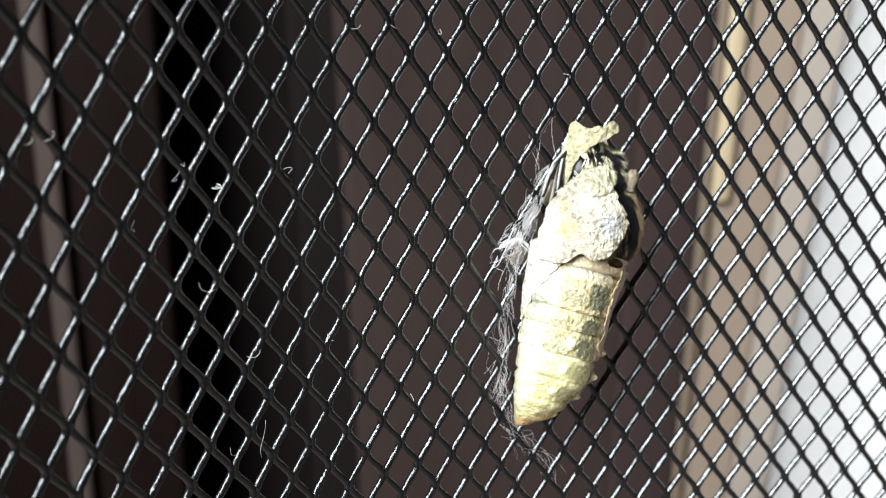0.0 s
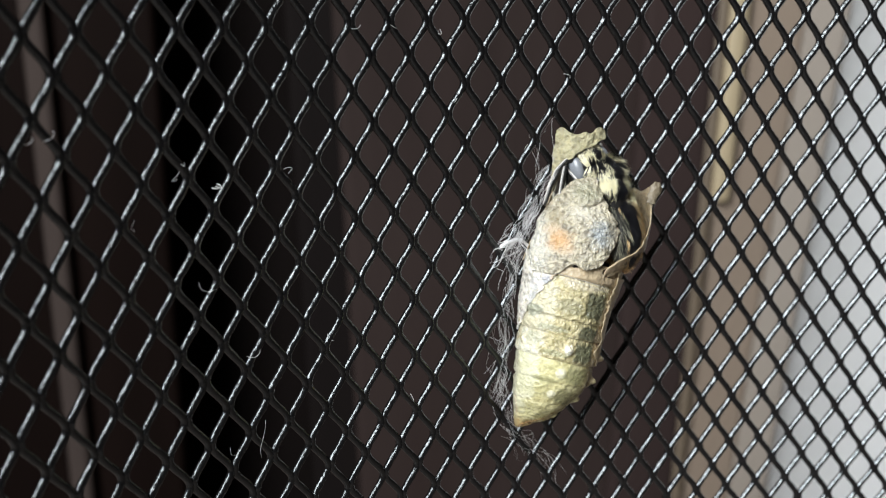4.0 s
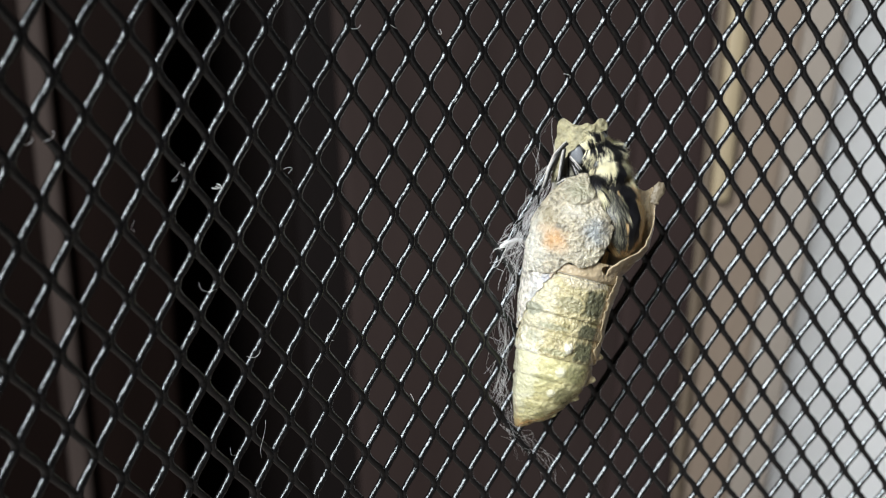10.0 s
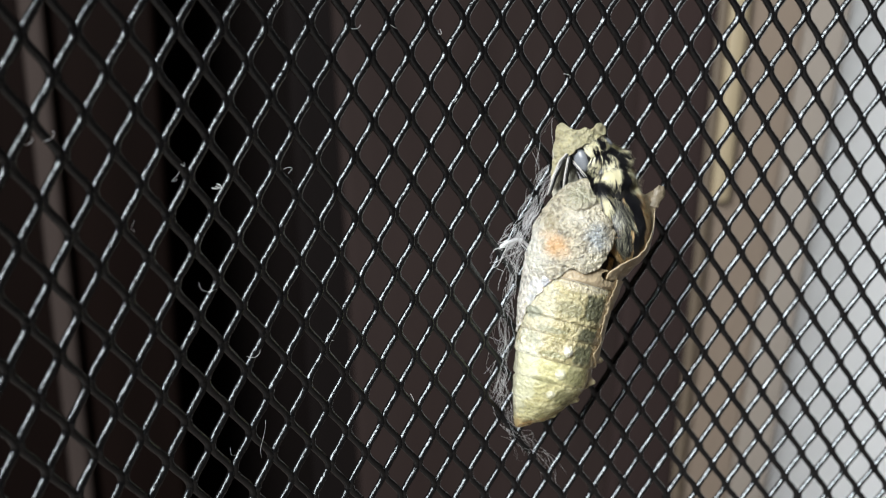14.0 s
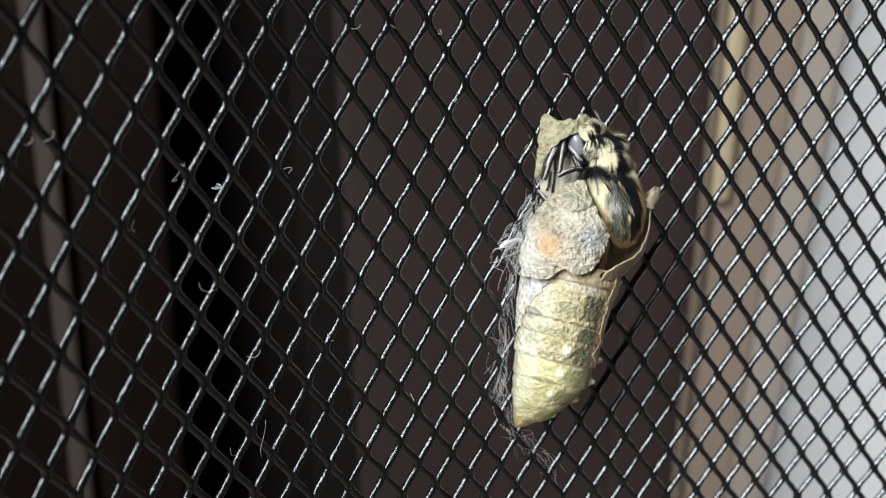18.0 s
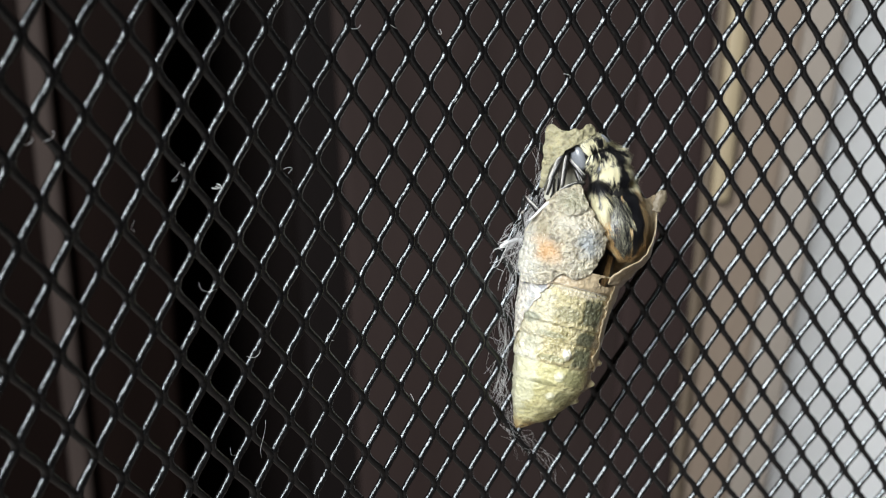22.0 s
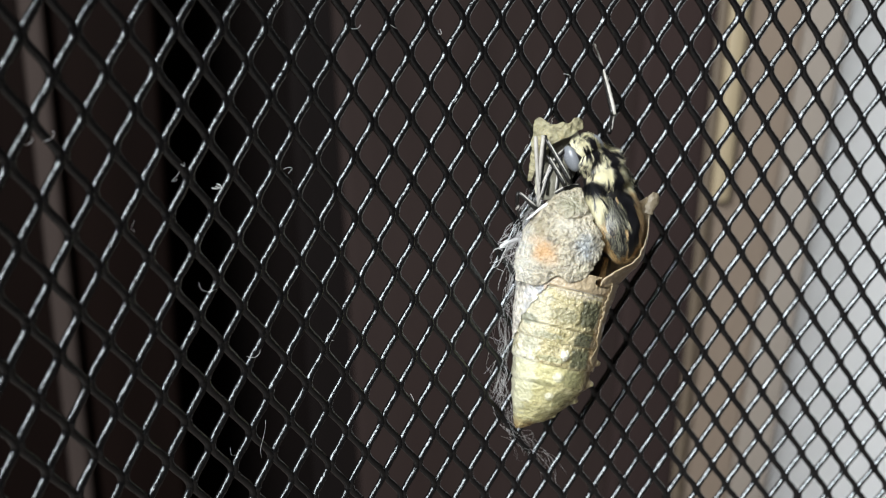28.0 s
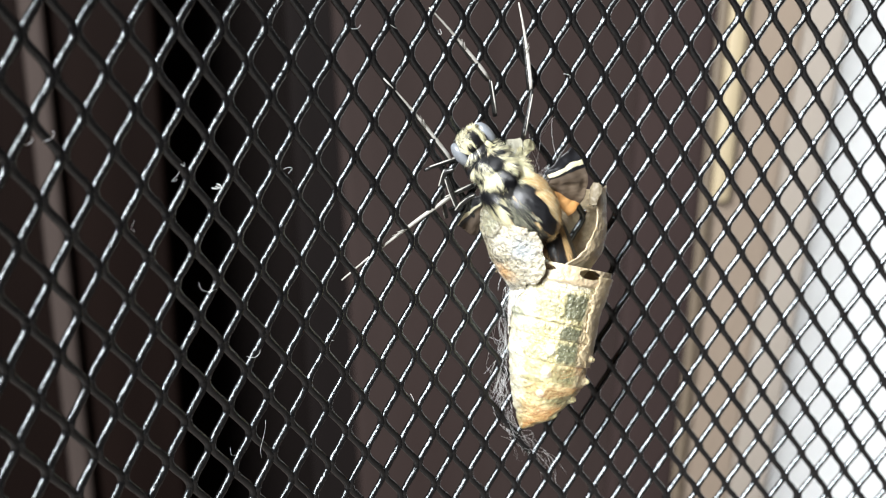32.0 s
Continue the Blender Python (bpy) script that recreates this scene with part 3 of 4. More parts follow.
filling = part("abdomen_end", inside(3, 152, 0.93, 0, 360, 1.0), FILLING, butterfly, "pale yellow-green soft end of the abdomen")
bands = [bmesh.new() for _ in range(2)]
random.seed(31)
for k in range(5200):
    z, o = random.uniform(-0.4, 1.0), random.uniform(0, 2 * math.pi)
    q = math.sqrt(max(0, 1 - z * z))
    d = Vector((q * math.cos(o), q * math.sin(o), z))
    p = Vector((-6 + 34 * d.x, -75 + 95 * d.y, 32 * d.z))
    n = Vector((d.x / 34, d.y / 95, d.z / 32)).normalized()
    way = Vector((0.5 * noise.noise(p * 0.06), -1, 0))
    way = (way - n * way.dot(n)).normalized()
    stripe = math.degrees(math.atan2(d.x, d.z)) + 14 * noise.noise(p * 0.03)
    hair(bands[1 if 22 < abs(stripe) < 48 else 0], p, way, n, random.uniform(12, 24), random.uniform(0.3, 0.5), 0.2)
for bm, mat, name in zip(bands, (BLACK_FUR, ORANGE_FUR), ("black_fur", "orange_fur")):
    tagged(part(name, bm, mat, abdomen, smooth=False), name.replace("_", " ") + " along the abdomen", kind="stuff")
head = part("head", egg(bmesh.new(), (0, 104, -2), (28, 26, 26), 28, 20, 0.1, 2.0), CHITIN, butterfly)
for s in (-1, 1):
    part("eye", egg(bmesh.new(), (27 * s, 107, -3), (12, 24, 17), 28, 22), EYE_GREY, head, "smooth grey compound eye")


def coat(lobe, o, v):
    """Which coat grows on a lobe of the body at the angle o from the middle of the back and the length v: cream, black, orange or sheen."""
    n1 = noise.noise(Vector((o * 0.05, v * 0.05, 2)))
    n2 = noise.noise(Vector((o * 0.09, v * 0.13, 8)))
    n3 = noise.noise(Vector((o * 0.22 + v * 0.05, v * 0.04, 5)))  # locks of hair lying down the body
    if lobe == "hump":
        if v > 20:
            return 0 if (-60 < o < -12 or 26 < o < 70) and random.random() < 0.6 else 1
        if v < -86 + 14 * n1:
            return 2 if random.random() < 0.55 else 1
        if -60 < o < -2 + 12 * n1:
            return (2 if v < 0 and random.random() < 0.4 else 1) if o < -52 else 3 if random.random() < (0.38 if o < -24 else 0.2) + 0.15 * n2 + 0.3 * n3 else 1
        if -2 <= o < 34 + 8 * n1 or o < -80:
            return 1
        return 2 if random.random() < 0.6 else 0
    if lobe == "left":
        return 1 if v > 34 or n3 > 0.36 else 0 if random.random() < 0.85 + (v + 8) / 50 else 2
    if lobe == "right":
        return 0 if random.random() < 0.3 + (v + 10) / 60 else 2
    if lobe == "collar":
        if v < 24 or n2 > 0.34 or n3 > 0.27 or v > 65:
            return 1
        return 0 if -74 < o < -8 + 10 * n1 or 18 < o < 80 else 1
    if lobe == "neck":
        return 0 if (-80 < o < -7 or 18 < o < 80) and n2 < 0.2 and n3 < 0.2 else 1
    return 1 if abs(o - 4) < 12 + 16 * n1 or n2 > 0.2 else 0


# lobe, middle, half sizes, length of the hair, how many, how much it stands up
LOBES = [("hump", (6, -34, 1), (47, 64, 44), 20, 33000, 0.18), ("left", (-33, 1, 14), (15, 41, 15), 26, 7500, 0.22), ("right", (35, 0, 4), (8, 42, 16), 24, 6000, 0.25),
         ("collar", (1, 42, 5), (35, 28, 34), 16, 12000, 0.5), ("neck", (1, 72, 3), (32, 25, 30), 19, 11000, 0.85), ("head", (0, 102, 0), (29, 28, 28), 15, 10000, 0.9)]
fur, head_fur = [bmesh.new() for _ in range(4)], [bmesh.new() for _ in range(2)]
random.seed(7)
for lobe, c, s, nbase, count, stand in LOBES:
    c, s = Vector(c), Vector(s)
    for k in range(count):
        z = random.uniform(-0.5 if lobe == "left" else -0.3, 1.0)
        o = random.uniform(0, 2 * math.pi)
        q = math.sqrt(max(0, 1 - z * z))
        d = Vector((q * math.cos(o), q * math.sin(o), z))
        p = c + Vector([a * b for a, b in zip(s, d)])
        if abs(p.x) > 20 and 80 < p.y < 128 and p.z < 30 and lobe in ("head", "neck"):
            continue
        n = Vector([b / a for a, b in zip(s, d)]).normalized()
        way = Vector((0.3 * p.x / 50, -1 if p.y < 60 else (-0.7 if p.y < 104 else 0.7), 0.1))
        if lobe == "left":
            way.x += 0.25
        way += Vector([(0.45 if lobe in ("hump", "left", "right") else 0.9) * noise.noise(p * 0.06 + Vector((7 * i, 0, 0))) for i in range(3)])
        way = (way - n * way.dot(n)).normalized()
        kind = coat(lobe, math.degrees(math.atan2(p.x / 40, p.z / 40)), p.y)
        long = nbase * random.uniform(0.7, 1.3) * (1.15 if kind == 2 else 1.0)
        hair((head_fur if lobe == "head" else fur)[kind], p, way, n, long * (1 + 0.5 * noise.noise(p * 0.1)), random.uniform(0.25, 0.62), stand)
for bm, mat, name in zip(fur, (CREAM_FUR, BLACK_FUR, ORANGE_FUR, SHEEN_FUR), ("cream_fur", "black_fur", "orange_fur", "grey_fur")):
    tagged(part(name, bm, mat, butterfly, smooth=False), name.replace("_", " ") + " in soft tufts", kind="stuff")
for bm, mat, name in zip(head_fur, (CREAM_FUR, BLACK_FUR), ("cream_fur", "black_fur")):
    tagged(part(name, bm, mat, head, smooth=False), name.replace("_", " ") + " in short tufts", kind="stuff")


def wing_bud(side, seed):
    """A crumpled, still folded wing with raised veins."""
    bm = bmesh.new()
    rows = []
    for j in range(61):
        v = j / 60
        line = []
        for i in range(91):
            u = i / 90
            o = -0.75 + 1.5 * u
            r = 20 + 78 * v * (1 - 0.3 * abs(u - 0.45))
            z = 10 * math.sin(u * math.pi) * (1 - 0.4 * v) + 2.2 * math.sin(u * 26) * v + 4 * noise.noise(Vector((u * 6, v * 4, seed)))
            line.append(bm.verts.new((side * r * math.cos(o) * U, r * math.sin(o) * U, z * U)))
        rows.append(line)
    for p, q in zip(rows, rows[1:]):
        for i in range(90):
            bm.faces.new((p[i], p[i + 1], q[i + 1], q[i])).material_index = 0
    bm.faces.ensure_lookup_table()
    for n, f in enumerate(bm.faces):
        v, u = (n // 90) / 60, (n % 90) / 90
        band = noise.noise(Vector((u * 3, v * 3, seed))) * 0.05
        f.material_index = 1 if (0.72 < u + band < 0.79) else (2 if u < 0.2 + band else (3 if u < 0.66 else 0))
    bmesh.ops.recalc_face_normals(bm, faces=bm.faces)
    bmesh.ops.solidify(bm, geom=list(bm.faces), thickness=4 * U)
    return bm


WING_BROWN = material("brown_wing_scales", [(0.04, 0.027, 0.018), (0.12, 0.085, 0.055)], 900, 0.7, 0.6, stretch=(0.3, 1, 1))
WING_ORANGE = material("orange_wing_scales", [(0.55, 0.25, 0.07), (0.7, 0.38, 0.14)], 900, 0.6, 0.4)
wings = []
for s in (1, -1):
    w = part("wing", wing_bud(s, 3.0 + s), [BLACK_FUR, CREAM_FUR, WING_ORANGE, WING_BROWN], butterfly, "crumpled black, cream and brown wing, not yet unfolded")
    wings.append(w)

# antennae, curved back over the head
for s in (-1, 1):
    pts = [Vector((s * (10 + 28 * k), 118 + 26 * math.sin(2.6 * k) - 60 * k * k, -6 - 6 * k)) * U for k in [i / 12 for i in range(13)]]
    part("antenna", tube(bmesh.new(), pts, [1.9 * U] * 11 + [2.6 * U, 1.8 * U], 6), CHITIN, head)

# legs: a dark thigh and a pale shin with foot, both keyed below
LEGS = []
for name, thigh, shin in (("mid", 62, 245), ("front", 92, 196), ("off", 86, 148), ("inner", 68, 168), ("hind", 44, 56)):
    f = part("thigh", tube(bmesh.new(), [Vector((1.5 * math.sin(3 * k), thigh * k, 0)) * U for k in (0, 0.15, 0.5, 0.85, 1)], [r * U for r in (4.2, 5, 4.6, 3.8, 3)], 8), CHITIN, butterfly, "black leg joint")
    stripe = tube(bmesh.new(), [Vector((2.6, thigh * k, 3.2)) * U for k in (0.08, 0.4, 0.9)], [1.4 * U, 1.8 * U, 1.0 * U], 6)
    part("stripe", stripe, LEG_PALE, f, "cream stripe along the leg")
    g = part("shin", tube(bmesh.new(), [Vector((5 * math.sin(2.4 * k), shin * k, -3 * math.sin(3 * k))) * U for k in [i / 10 for i in range(11)]], [r * U for r in (3.4, 3.8, 3.8, 3.6, 3.2, 2.6, 2.2, 2.0, 1.8, 1.6, 1.2)], 7), CHITIN if name == "hind" else LEG_PALE, butterfly, "slender dark shin and foot" if name == "hind" else "slender pale grey shin and foot")
    if name not in ("hind", "mid"):
        part("dark_side", tube(bmesh.new(), [Vector((-3.6 + 5 * math.sin(2.4 * k), shin * k, -1 - 3 * math.sin(3 * k))) * U for k in [i / 10 for i in range(7)]], [r * U for r in (3.2, 3.8, 3.8, 3.4, 2.8, 2.0, 0.8)], 7), CHITIN, g, "black side of the shin")
    for k in (0.42, 0.46):
        spur = tube(bmesh.new(), [Vector((2, shin * k, 0)) * U, Vector((9, shin * (k + 0.07), 2)) * U], [1.2 * U, 0.3 * U], 5)
        part("spur", spur, LEG_PALE, g)
    LEGS.append((f, g, thigh, shin))

# the white foot that lies on the edge of the wing case
foot = part("foot", tube(bmesh.new(), [Vector((2.2 * math.sin(5 * k), 64 * k, 1.5 * math.sin(3 * k))) * U for k in [i / 12 for i in range(13)]], [U * r for r in (3.4, 3.6, 3.2, 2.6, 3.2, 3.0, 2.4, 2.8, 2.4, 2.0, 2.2, 1.6, 0.8)], 8), WHITE_SILK, butterfly, "white jointed foot")

# legs still folded against the breast: black with a cream edge; x, y in units of FRAME
FOLDED = []
for path in (((1010, 262), (992, 284), (978, 312), (968, 346)), ((1004, 274), (1001, 292), (998, 312), (995, 334)), ((1036, 325), (1022, 326), (1006, 331), (992, 339)), ((1024, 268), (1006, 266), (988, 286), (972, 322))):
    pts = [at(*between([(i,) + p for i, p in enumerate(path)], 3 * k / 14), 44) for k in range(15)]
    leg = part("folded_leg", tube(bmesh.new(), pts, [U * (3.0 + 1.6 * math.sin(math.pi * k / 14)) for k in range(15)], 8), CHITIN, butterfly, "black folded leg with a cream edge")
    part("stripe", tube(bmesh.new(), [p + Vector((-2.6 * U, 1.2 * U, 2.2 * U)) for p in pts], [U * (0.8 + 0.9 * math.sin(math.pi * k / 14)) for k in range(15)], 6), LEG_PALE, leg, "cream edge")
    FOLDED.append(leg)

# ---- the curved mesh of the basket: drawn lattice of black strands ----
PITCH, ROW, BEND, BEND2, SHEAR = 0.004, 0.0057304, -0.030267, 8.6775e-5, 0.017783
tab_s = np.linspace(-40, 40, 1601)
tab_h = BEND * tab_s + BEND2 * tab_s ** 2
tab_x = np.concatenate(([0], np.cumsum((np.cos(tab_h[1:]) + np.cos(tab_h[:-1])) / 2 * 0.05)))
tab_y = np.concatenate(([0], np.cumsum((np.sin(tab_h[1:]) + np.sin(tab_h[:-1])) / 2 * 0.05)))
tab_x, tab_y = tab_x - tab_x[800], tab_y - tab_y[800]


def lattice(r, c):
    """Places and normals on the curved sheet; r counts rows downwards, c columns."""
    s = c - 11.0
    h = np.interp(s, tab_s, tab_h)
    x, y = np.interp(s, tab_s, tab_x) * PITCH, np.interp(s, tab_s, tab_y) * PITCH
    z = 0.30 - (r - 4) * ROW - SHEAR * s * PITCH
    return np.stack([x, y, z], -1), np.stack([np.sin(h), -np.cos(h), 0 * h], -1)


def sweep(r, c, wide, deep, sides, fat, tilt, lift):
    """Squarish, round-edged strands along rows of lattice places; tilt turns the section about the strand."""
    p, n = lattice(r, c)
    d = np.gradient(p, axis=1)
    d /= np.linalg.norm(d, axis=2, keepdims=True)
    p = p + (lift * PITCH)[..., None] * n
    b = np.cross(n, d)
    ct, st = np.cos(tilt)[..., None], np.sin(tilt)[..., None]
    b, n = ct * b + st * n, ct * n - st * b
    o = np.linspace(0, 2 * np.pi, sides, endpoint=False) + np.pi / sides
    co, si = np.sign(np.cos(o)) * np.abs(np.cos(o)) ** 0.7, np.sign(np.sin(o)) * np.abs(np.sin(o)) ** 0.7
    v = p[:, :, None, :] + PITCH / 2 * (co[None, None, :, None] * (wide * fat)[..., None, None] * b[:, :, None, :] + si[None, None, :, None] * (deep * fat)[..., None, None] * n[:, :, None, :])
    k, steps = r.shape
    i = np.arange(k * steps * sides).reshape(k, steps, sides)
    q = np.stack([i[:, :-1], np.roll(i, -1, 2)[:, :-1], np.roll(i, -1, 2)[:, 1:], i[:, 1:]], -1)
    return v.reshape(-1, 3), q.reshape(-1, 4)


def ease(x):
    x = np.clip(x, 0, 1)
    return x * x * (3 - 2 * x)


def zigzag(col, r0, r1, seed):
    """One strand that runs down the sheet in zigzag, bonded to its neighbours at every turn."""
    u = np.linspace(2 * r0, 2 * r1, (r1 - r0) * 2 * 18 + 1)
    p = (u + col) % 2.0
    q = np.where(p < 1, p, 2 - p)
    x = np.clip((q - FLAT) / (1 - 2 * FLAT), 0, 1)
    x = 0.68 * x + 0.32 * ease(x)
    rng = np.random.RandomState(seed)
    lump = np.convolve(rng.normal(0, 1, len(u) + 6), np.ones(7) / 7, "valid")
    fine = np.convolve(rng.normal(0, 1, len(u) + 2), np.ones(3) / 3, "valid")
    c = col / 2 + BOND + (0.5 - 2 * BOND) * np.convolve(np.pad(x, 2, "edge"), (0.1, 0.2, 0.4, 0.2, 0.1), "valid") + 0.006 * lump
    rise = np.where(p < 1, 1 - ease(q / 0.16) * ease((1 - q) / 0.16), 1.0) * np.where(p < 1, 0.5, 1) + np.where(p < 1, 0, -0.5 * (1 - ease(q / 0.16) * ease((1 - q) / 0.16)))
    mix = lambda falling, rising: falling + (rising - falling) * rise
    fat = 1 + 0.1 * np.exp(-(q / 0.1) ** 2) + 0.2 * np.exp(-((p - 1.87) / 0.035) ** 2) * rng.uniform(0.3, 1.3) + 0.05 * lump + 0.04 * fine
    return sweep((u / 2)[None], c[None], mix(*WIDE)[None], mix(*DEEP)[None], 16, fat[None], mix(*TILT)[None], mix(*LIFT)[None])


def lattice_nodes(r0, r1, c0, c1):
    a, b = np.meshgrid(np.arange(2 * r0, 2 * r1 + 1), np.arange(2 * c0, 2 * c1 + 1), indexing="ij")
    keep = (a + b) % 2 == 0
    return a[keep] / 2.0, b[keep] / 2.0


nr, nc = lattice_nodes(-24, 56, -8, 34)
near = (nr > -4) & (nr < 13) & (nc > -4) & (nc < 27)
# width, depth, turn and height of the falling and of the rising stretches of a strand
WIDE, DEEP, TILT, LIFT = (0.16, 0.162), (0.175, 0.16), (0.0, 0.78), (-0.008, 0.008)
BOND, FLAT = 0.04, 0.1


def strand_mesh(name, verts, quads):
    me = bpy.data.meshes.new(name)
    me.from_pydata(verts.tolist(), [], quads.tolist())
    me.materials.append(BLACK_PAINT)
    me.polygons.foreach_set("use_smooth", [True] * len(me.polygons))
    return new(name, me)


out_r, out_c = nr[~near], nc[~near]
f3, whole = np.linspace(0, 1, 3), np.ones((len(out_r), 3))
far = [sweep(out_r[:, None] + slope * 0.5 * f3, out_c[:, None] + 0.5 * f3, WIDE[k] * whole, DEEP[k] * whole, 5, whole, turn * whole, LIFT[k] * whole) for k, slope, turn in ((0, 1, 0.0), (1, -1, -0.78))]
basket = strand_mesh("wire_mesh", np.concatenate([far[0][0], far[1][0]]), np.concatenate([far[0][1], far[1][1] + len(far[0][0])]))
tagged(basket, "curved black painted metal mesh of a basket with diamond openings", "mesh")
for col in range(-8, 54):
    strand_mesh("strand", *zigzag(col, -4, 13, col + 500)).parent = basket

# ---- silk: fine threads between the mesh and the chrysalis ----


def mesh_place(x, y):
    """The place on the mesh sheet behind a place of FRAME."""
    lo, hi = 0.06, 0.16
    way = EYE.to_3x3() @ Vector(((x - 784) / LENS, (441 - y) / LENS, -1))
    org = EYE.translation
    for _ in range(40):
        mid = (lo + hi) / 2
        p = org + way * mid
        s = np.interp(p.x / PITCH, tab_x, tab_s)
        if p.y < np.interp(s, tab_s, tab_y) * PITCH:
            lo = mid
        else:
            hi = mid
    return org + way * lo


bm = bmesh.new()
random.seed(11)


def thread(x0, y0, x1, y1, sag, lift, r):
    a, b = mesh_place(x0, y0), mesh_place(x1, y1)
    out = FRAME.to_3x3() @ Vector((random.uniform(-0.4, 0.4), -0.4, 1.0))
    pts = []
    wig = [random.uniform(-2, 2) for _ in range(3)]
    for i in range(8):
        k = i / 7
        p = a.lerp(b, k) + out * (U * (4 + lift * math.sin(math.pi * k)))
        p += Vector((wig[0], wig[1] * 0.3, wig[2] - 0.4)) * (sag * U * math.sin(math.pi * k))
        p += FRAME.to_3x3() @ Vector((math.sin(5 * k + wig[0] * 3), math.sin(4 * k + wig[1] * 3), 0.3)) * (3.5 * U)
        pts.append(p)
    tube(bm, pts, [r * U] * 8, 4)


def strands_along(path, count, spread, thin=0.16, thick=0.3):
    """Fine threads that run along a path over the mesh, wandering, parting and crossing."""
    rows = [(i,) + p for i, p in enumerate(path)]
    base = [mesh_place(*between(rows, (len(path) - 1) * i / 24)) for i in range(25)]
    turn = FRAME.to_3x3()
    for _ in range(count):
        a = random.uniform(0, 0.75)
        b = min(1, a + random.uniform(0.3, 0.9))
        off = [random.gauss(0, spread), random.gauss(0, spread), random.uniform(-4, 12)]
        end = [random.gauss(0, spread * 1.3), random.gauss(0, spread), random.uniform(-6, 6)]
        ph = random.uniform(0, 6)
        pts = []
        for i in range(11):
            k = i / 10
            f = (a + (b - a) * k) * 24
            i0 = min(23, int(f))
            p = base[i0].lerp(base[i0 + 1], f - i0)
            w = Vector([o + (e - o) * k for o, e in zip(off, end)]) + Vector((math.sin(ph + 7 * k) + 0.5 * math.sin(2 * ph + 15 * k), math.cos(ph + 5 * k), 0.3 * math.sin(ph + 9 * k))) * (0.55 * spread)
            pts.append(p + turn @ (w * U))
        tube(bm, pts, [random.uniform(thin, thick) * U] * 11, 3)


strands_along([(995, 262), (962, 318), (938, 368), (912, 408), (890, 440), (878, 478)], 14, 7)
strands_along([(985, 285), (966, 308), (950, 342), (936, 378), (920, 408), (905, 428)], 60, 6, 0.2, 0.42)
strands_along([(945, 335), (942, 390), (926, 430), (908, 470), (896, 520), (894, 566)], 12, 8)
strands_along([(902, 520), (884, 560), (892, 610), (880, 660), (876, 700)], 26, 8, 0.12, 0.24)
strands_along([(892, 640), (884, 700), (896, 750), (930, 800)], 24, 9, 0.12, 0.24)
strands_along([(985, 170), (975, 210), (950, 250), (960, 300)], 8, 7)
strands_along([(905, 765), (935, 775), (960, 800), (985, 850)], 9, 8)
# taut threads between neighbouring places of the web
anchors = []
for path, count in (([(995, 262), (962, 318), (938, 368), (912, 408), (890, 440), (872, 478)], 46), ([(945, 335), (942, 390), (926, 430), (908, 470), (896, 520), (888, 566), (894, 620), (880, 690)], 60), ([(985, 180), (952, 250)], 12), ([(898, 740), (935, 790), (975, 840)], 16)):
    rows = [(i,) + p for i, p in enumerate(path)]
    for k in range(count):
        x, y = between(rows, random.uniform(0, len(path) - 1))
        anchors.append((x + random.gauss(0, 9), y + random.gauss(0, 9)))
for k in range(190):
    (x0, y0), (x1, y1) = random.sample(anchors, 2)
    if 18 < math.hypot(x1 - x0, y1 - y0) < 95:
        thread(x0, y0, x1, y1, random.uniform(0, 3), random.uniform(0, 5), random.uniform(0.16, 0.3))
for x1, y1, r in ((948, 460, 0.8), (876, 448, 0.6), (872, 460, 0.4), (884, 462, 0.4), (902, 470, 0.3), (912, 452, 0.3), (922, 446, 0.3), (928, 402, 0.3), (893, 408, 0.3), (870, 470, 0.4)):
    thread(903 + 20 * (x1 > 910), 428, x1, y1, 1.5, 6, r)
tagged(part("silk_threads", bm, SILK), "fine white silk threads spun over the mesh", "silk", kind="stuff")
bm = bmesh.new()
random.seed(23)
for x, y, n, a, r in ((378, 327, 9, 0, 1.6), (386, 330, 6, 200, 1.3), (320, 284, 14, 20, 0.7), (316, 306, 12, 80, 0.7), (238, 385, 28, 95, 0.5), (466, 745, 60, 92, 0.4), (440, 628, 24, 330, 0.6), (482, 686, 22, 310, 0.7), (580, 592, 10, 30, 0.8), (432, 800, 30, 200, 0.4), (350, 502, 30, 10, 0.4),
                      (688, 42, 14, 20, 0.5), (622, 44, 18, 10, 0.5), (775, 50, 8, 70, 0.7), (806, 170, 16, 100, 0.6), (100, 235, 20, 150, 0.7), (62, 245, 18, 160, 0.7), (742, 715, 26, 230, 0.6), (505, 300, 8, 10, 0.6), (1000, 128, 12, 60, 0.6)):
    thread(x, y, x + n * math.cos(radians(a)), y + n * math.sin(radians(a)), 1.5, 3, 0.55 * r)
tagged(part("lint_fibres", bm, SILK), "small white lint fibres caught on the mesh", "lint", kind="stuff")
bm = bmesh.new()
for path in ([(882, 443, 2), (888, 436, 6), (896, 430, 9), (906, 426, 9), (918, 424, 7), (927, 428, 6), (935, 437, 4.5), (941, 448, 3), (946, 460, 1.2)], [(908, 428, 7), (902, 436, 5), (895, 445, 3), (888, 456, 1)]):
    rows = [(i,) + p for i, p in enumerate(path)]
    pts, radii = [], []
    for k in range(41):
        x, y, r = between(rows, (len(path) - 1) * k / 40)
        pts.append(mesh_place(x, y) + FRAME.to_3x3() @ Vector((0, 0, 5 * U)))
        radii.append(U * (0.55 * r + 1.6 * wobble(x, y, 0, 0.2, 3.0)))
    tube(bm, pts, radii, 10)
tagged(part("silk_pad", bm, WHITE_SILK), "dense white silk pad on a strand of the mesh", "silk")


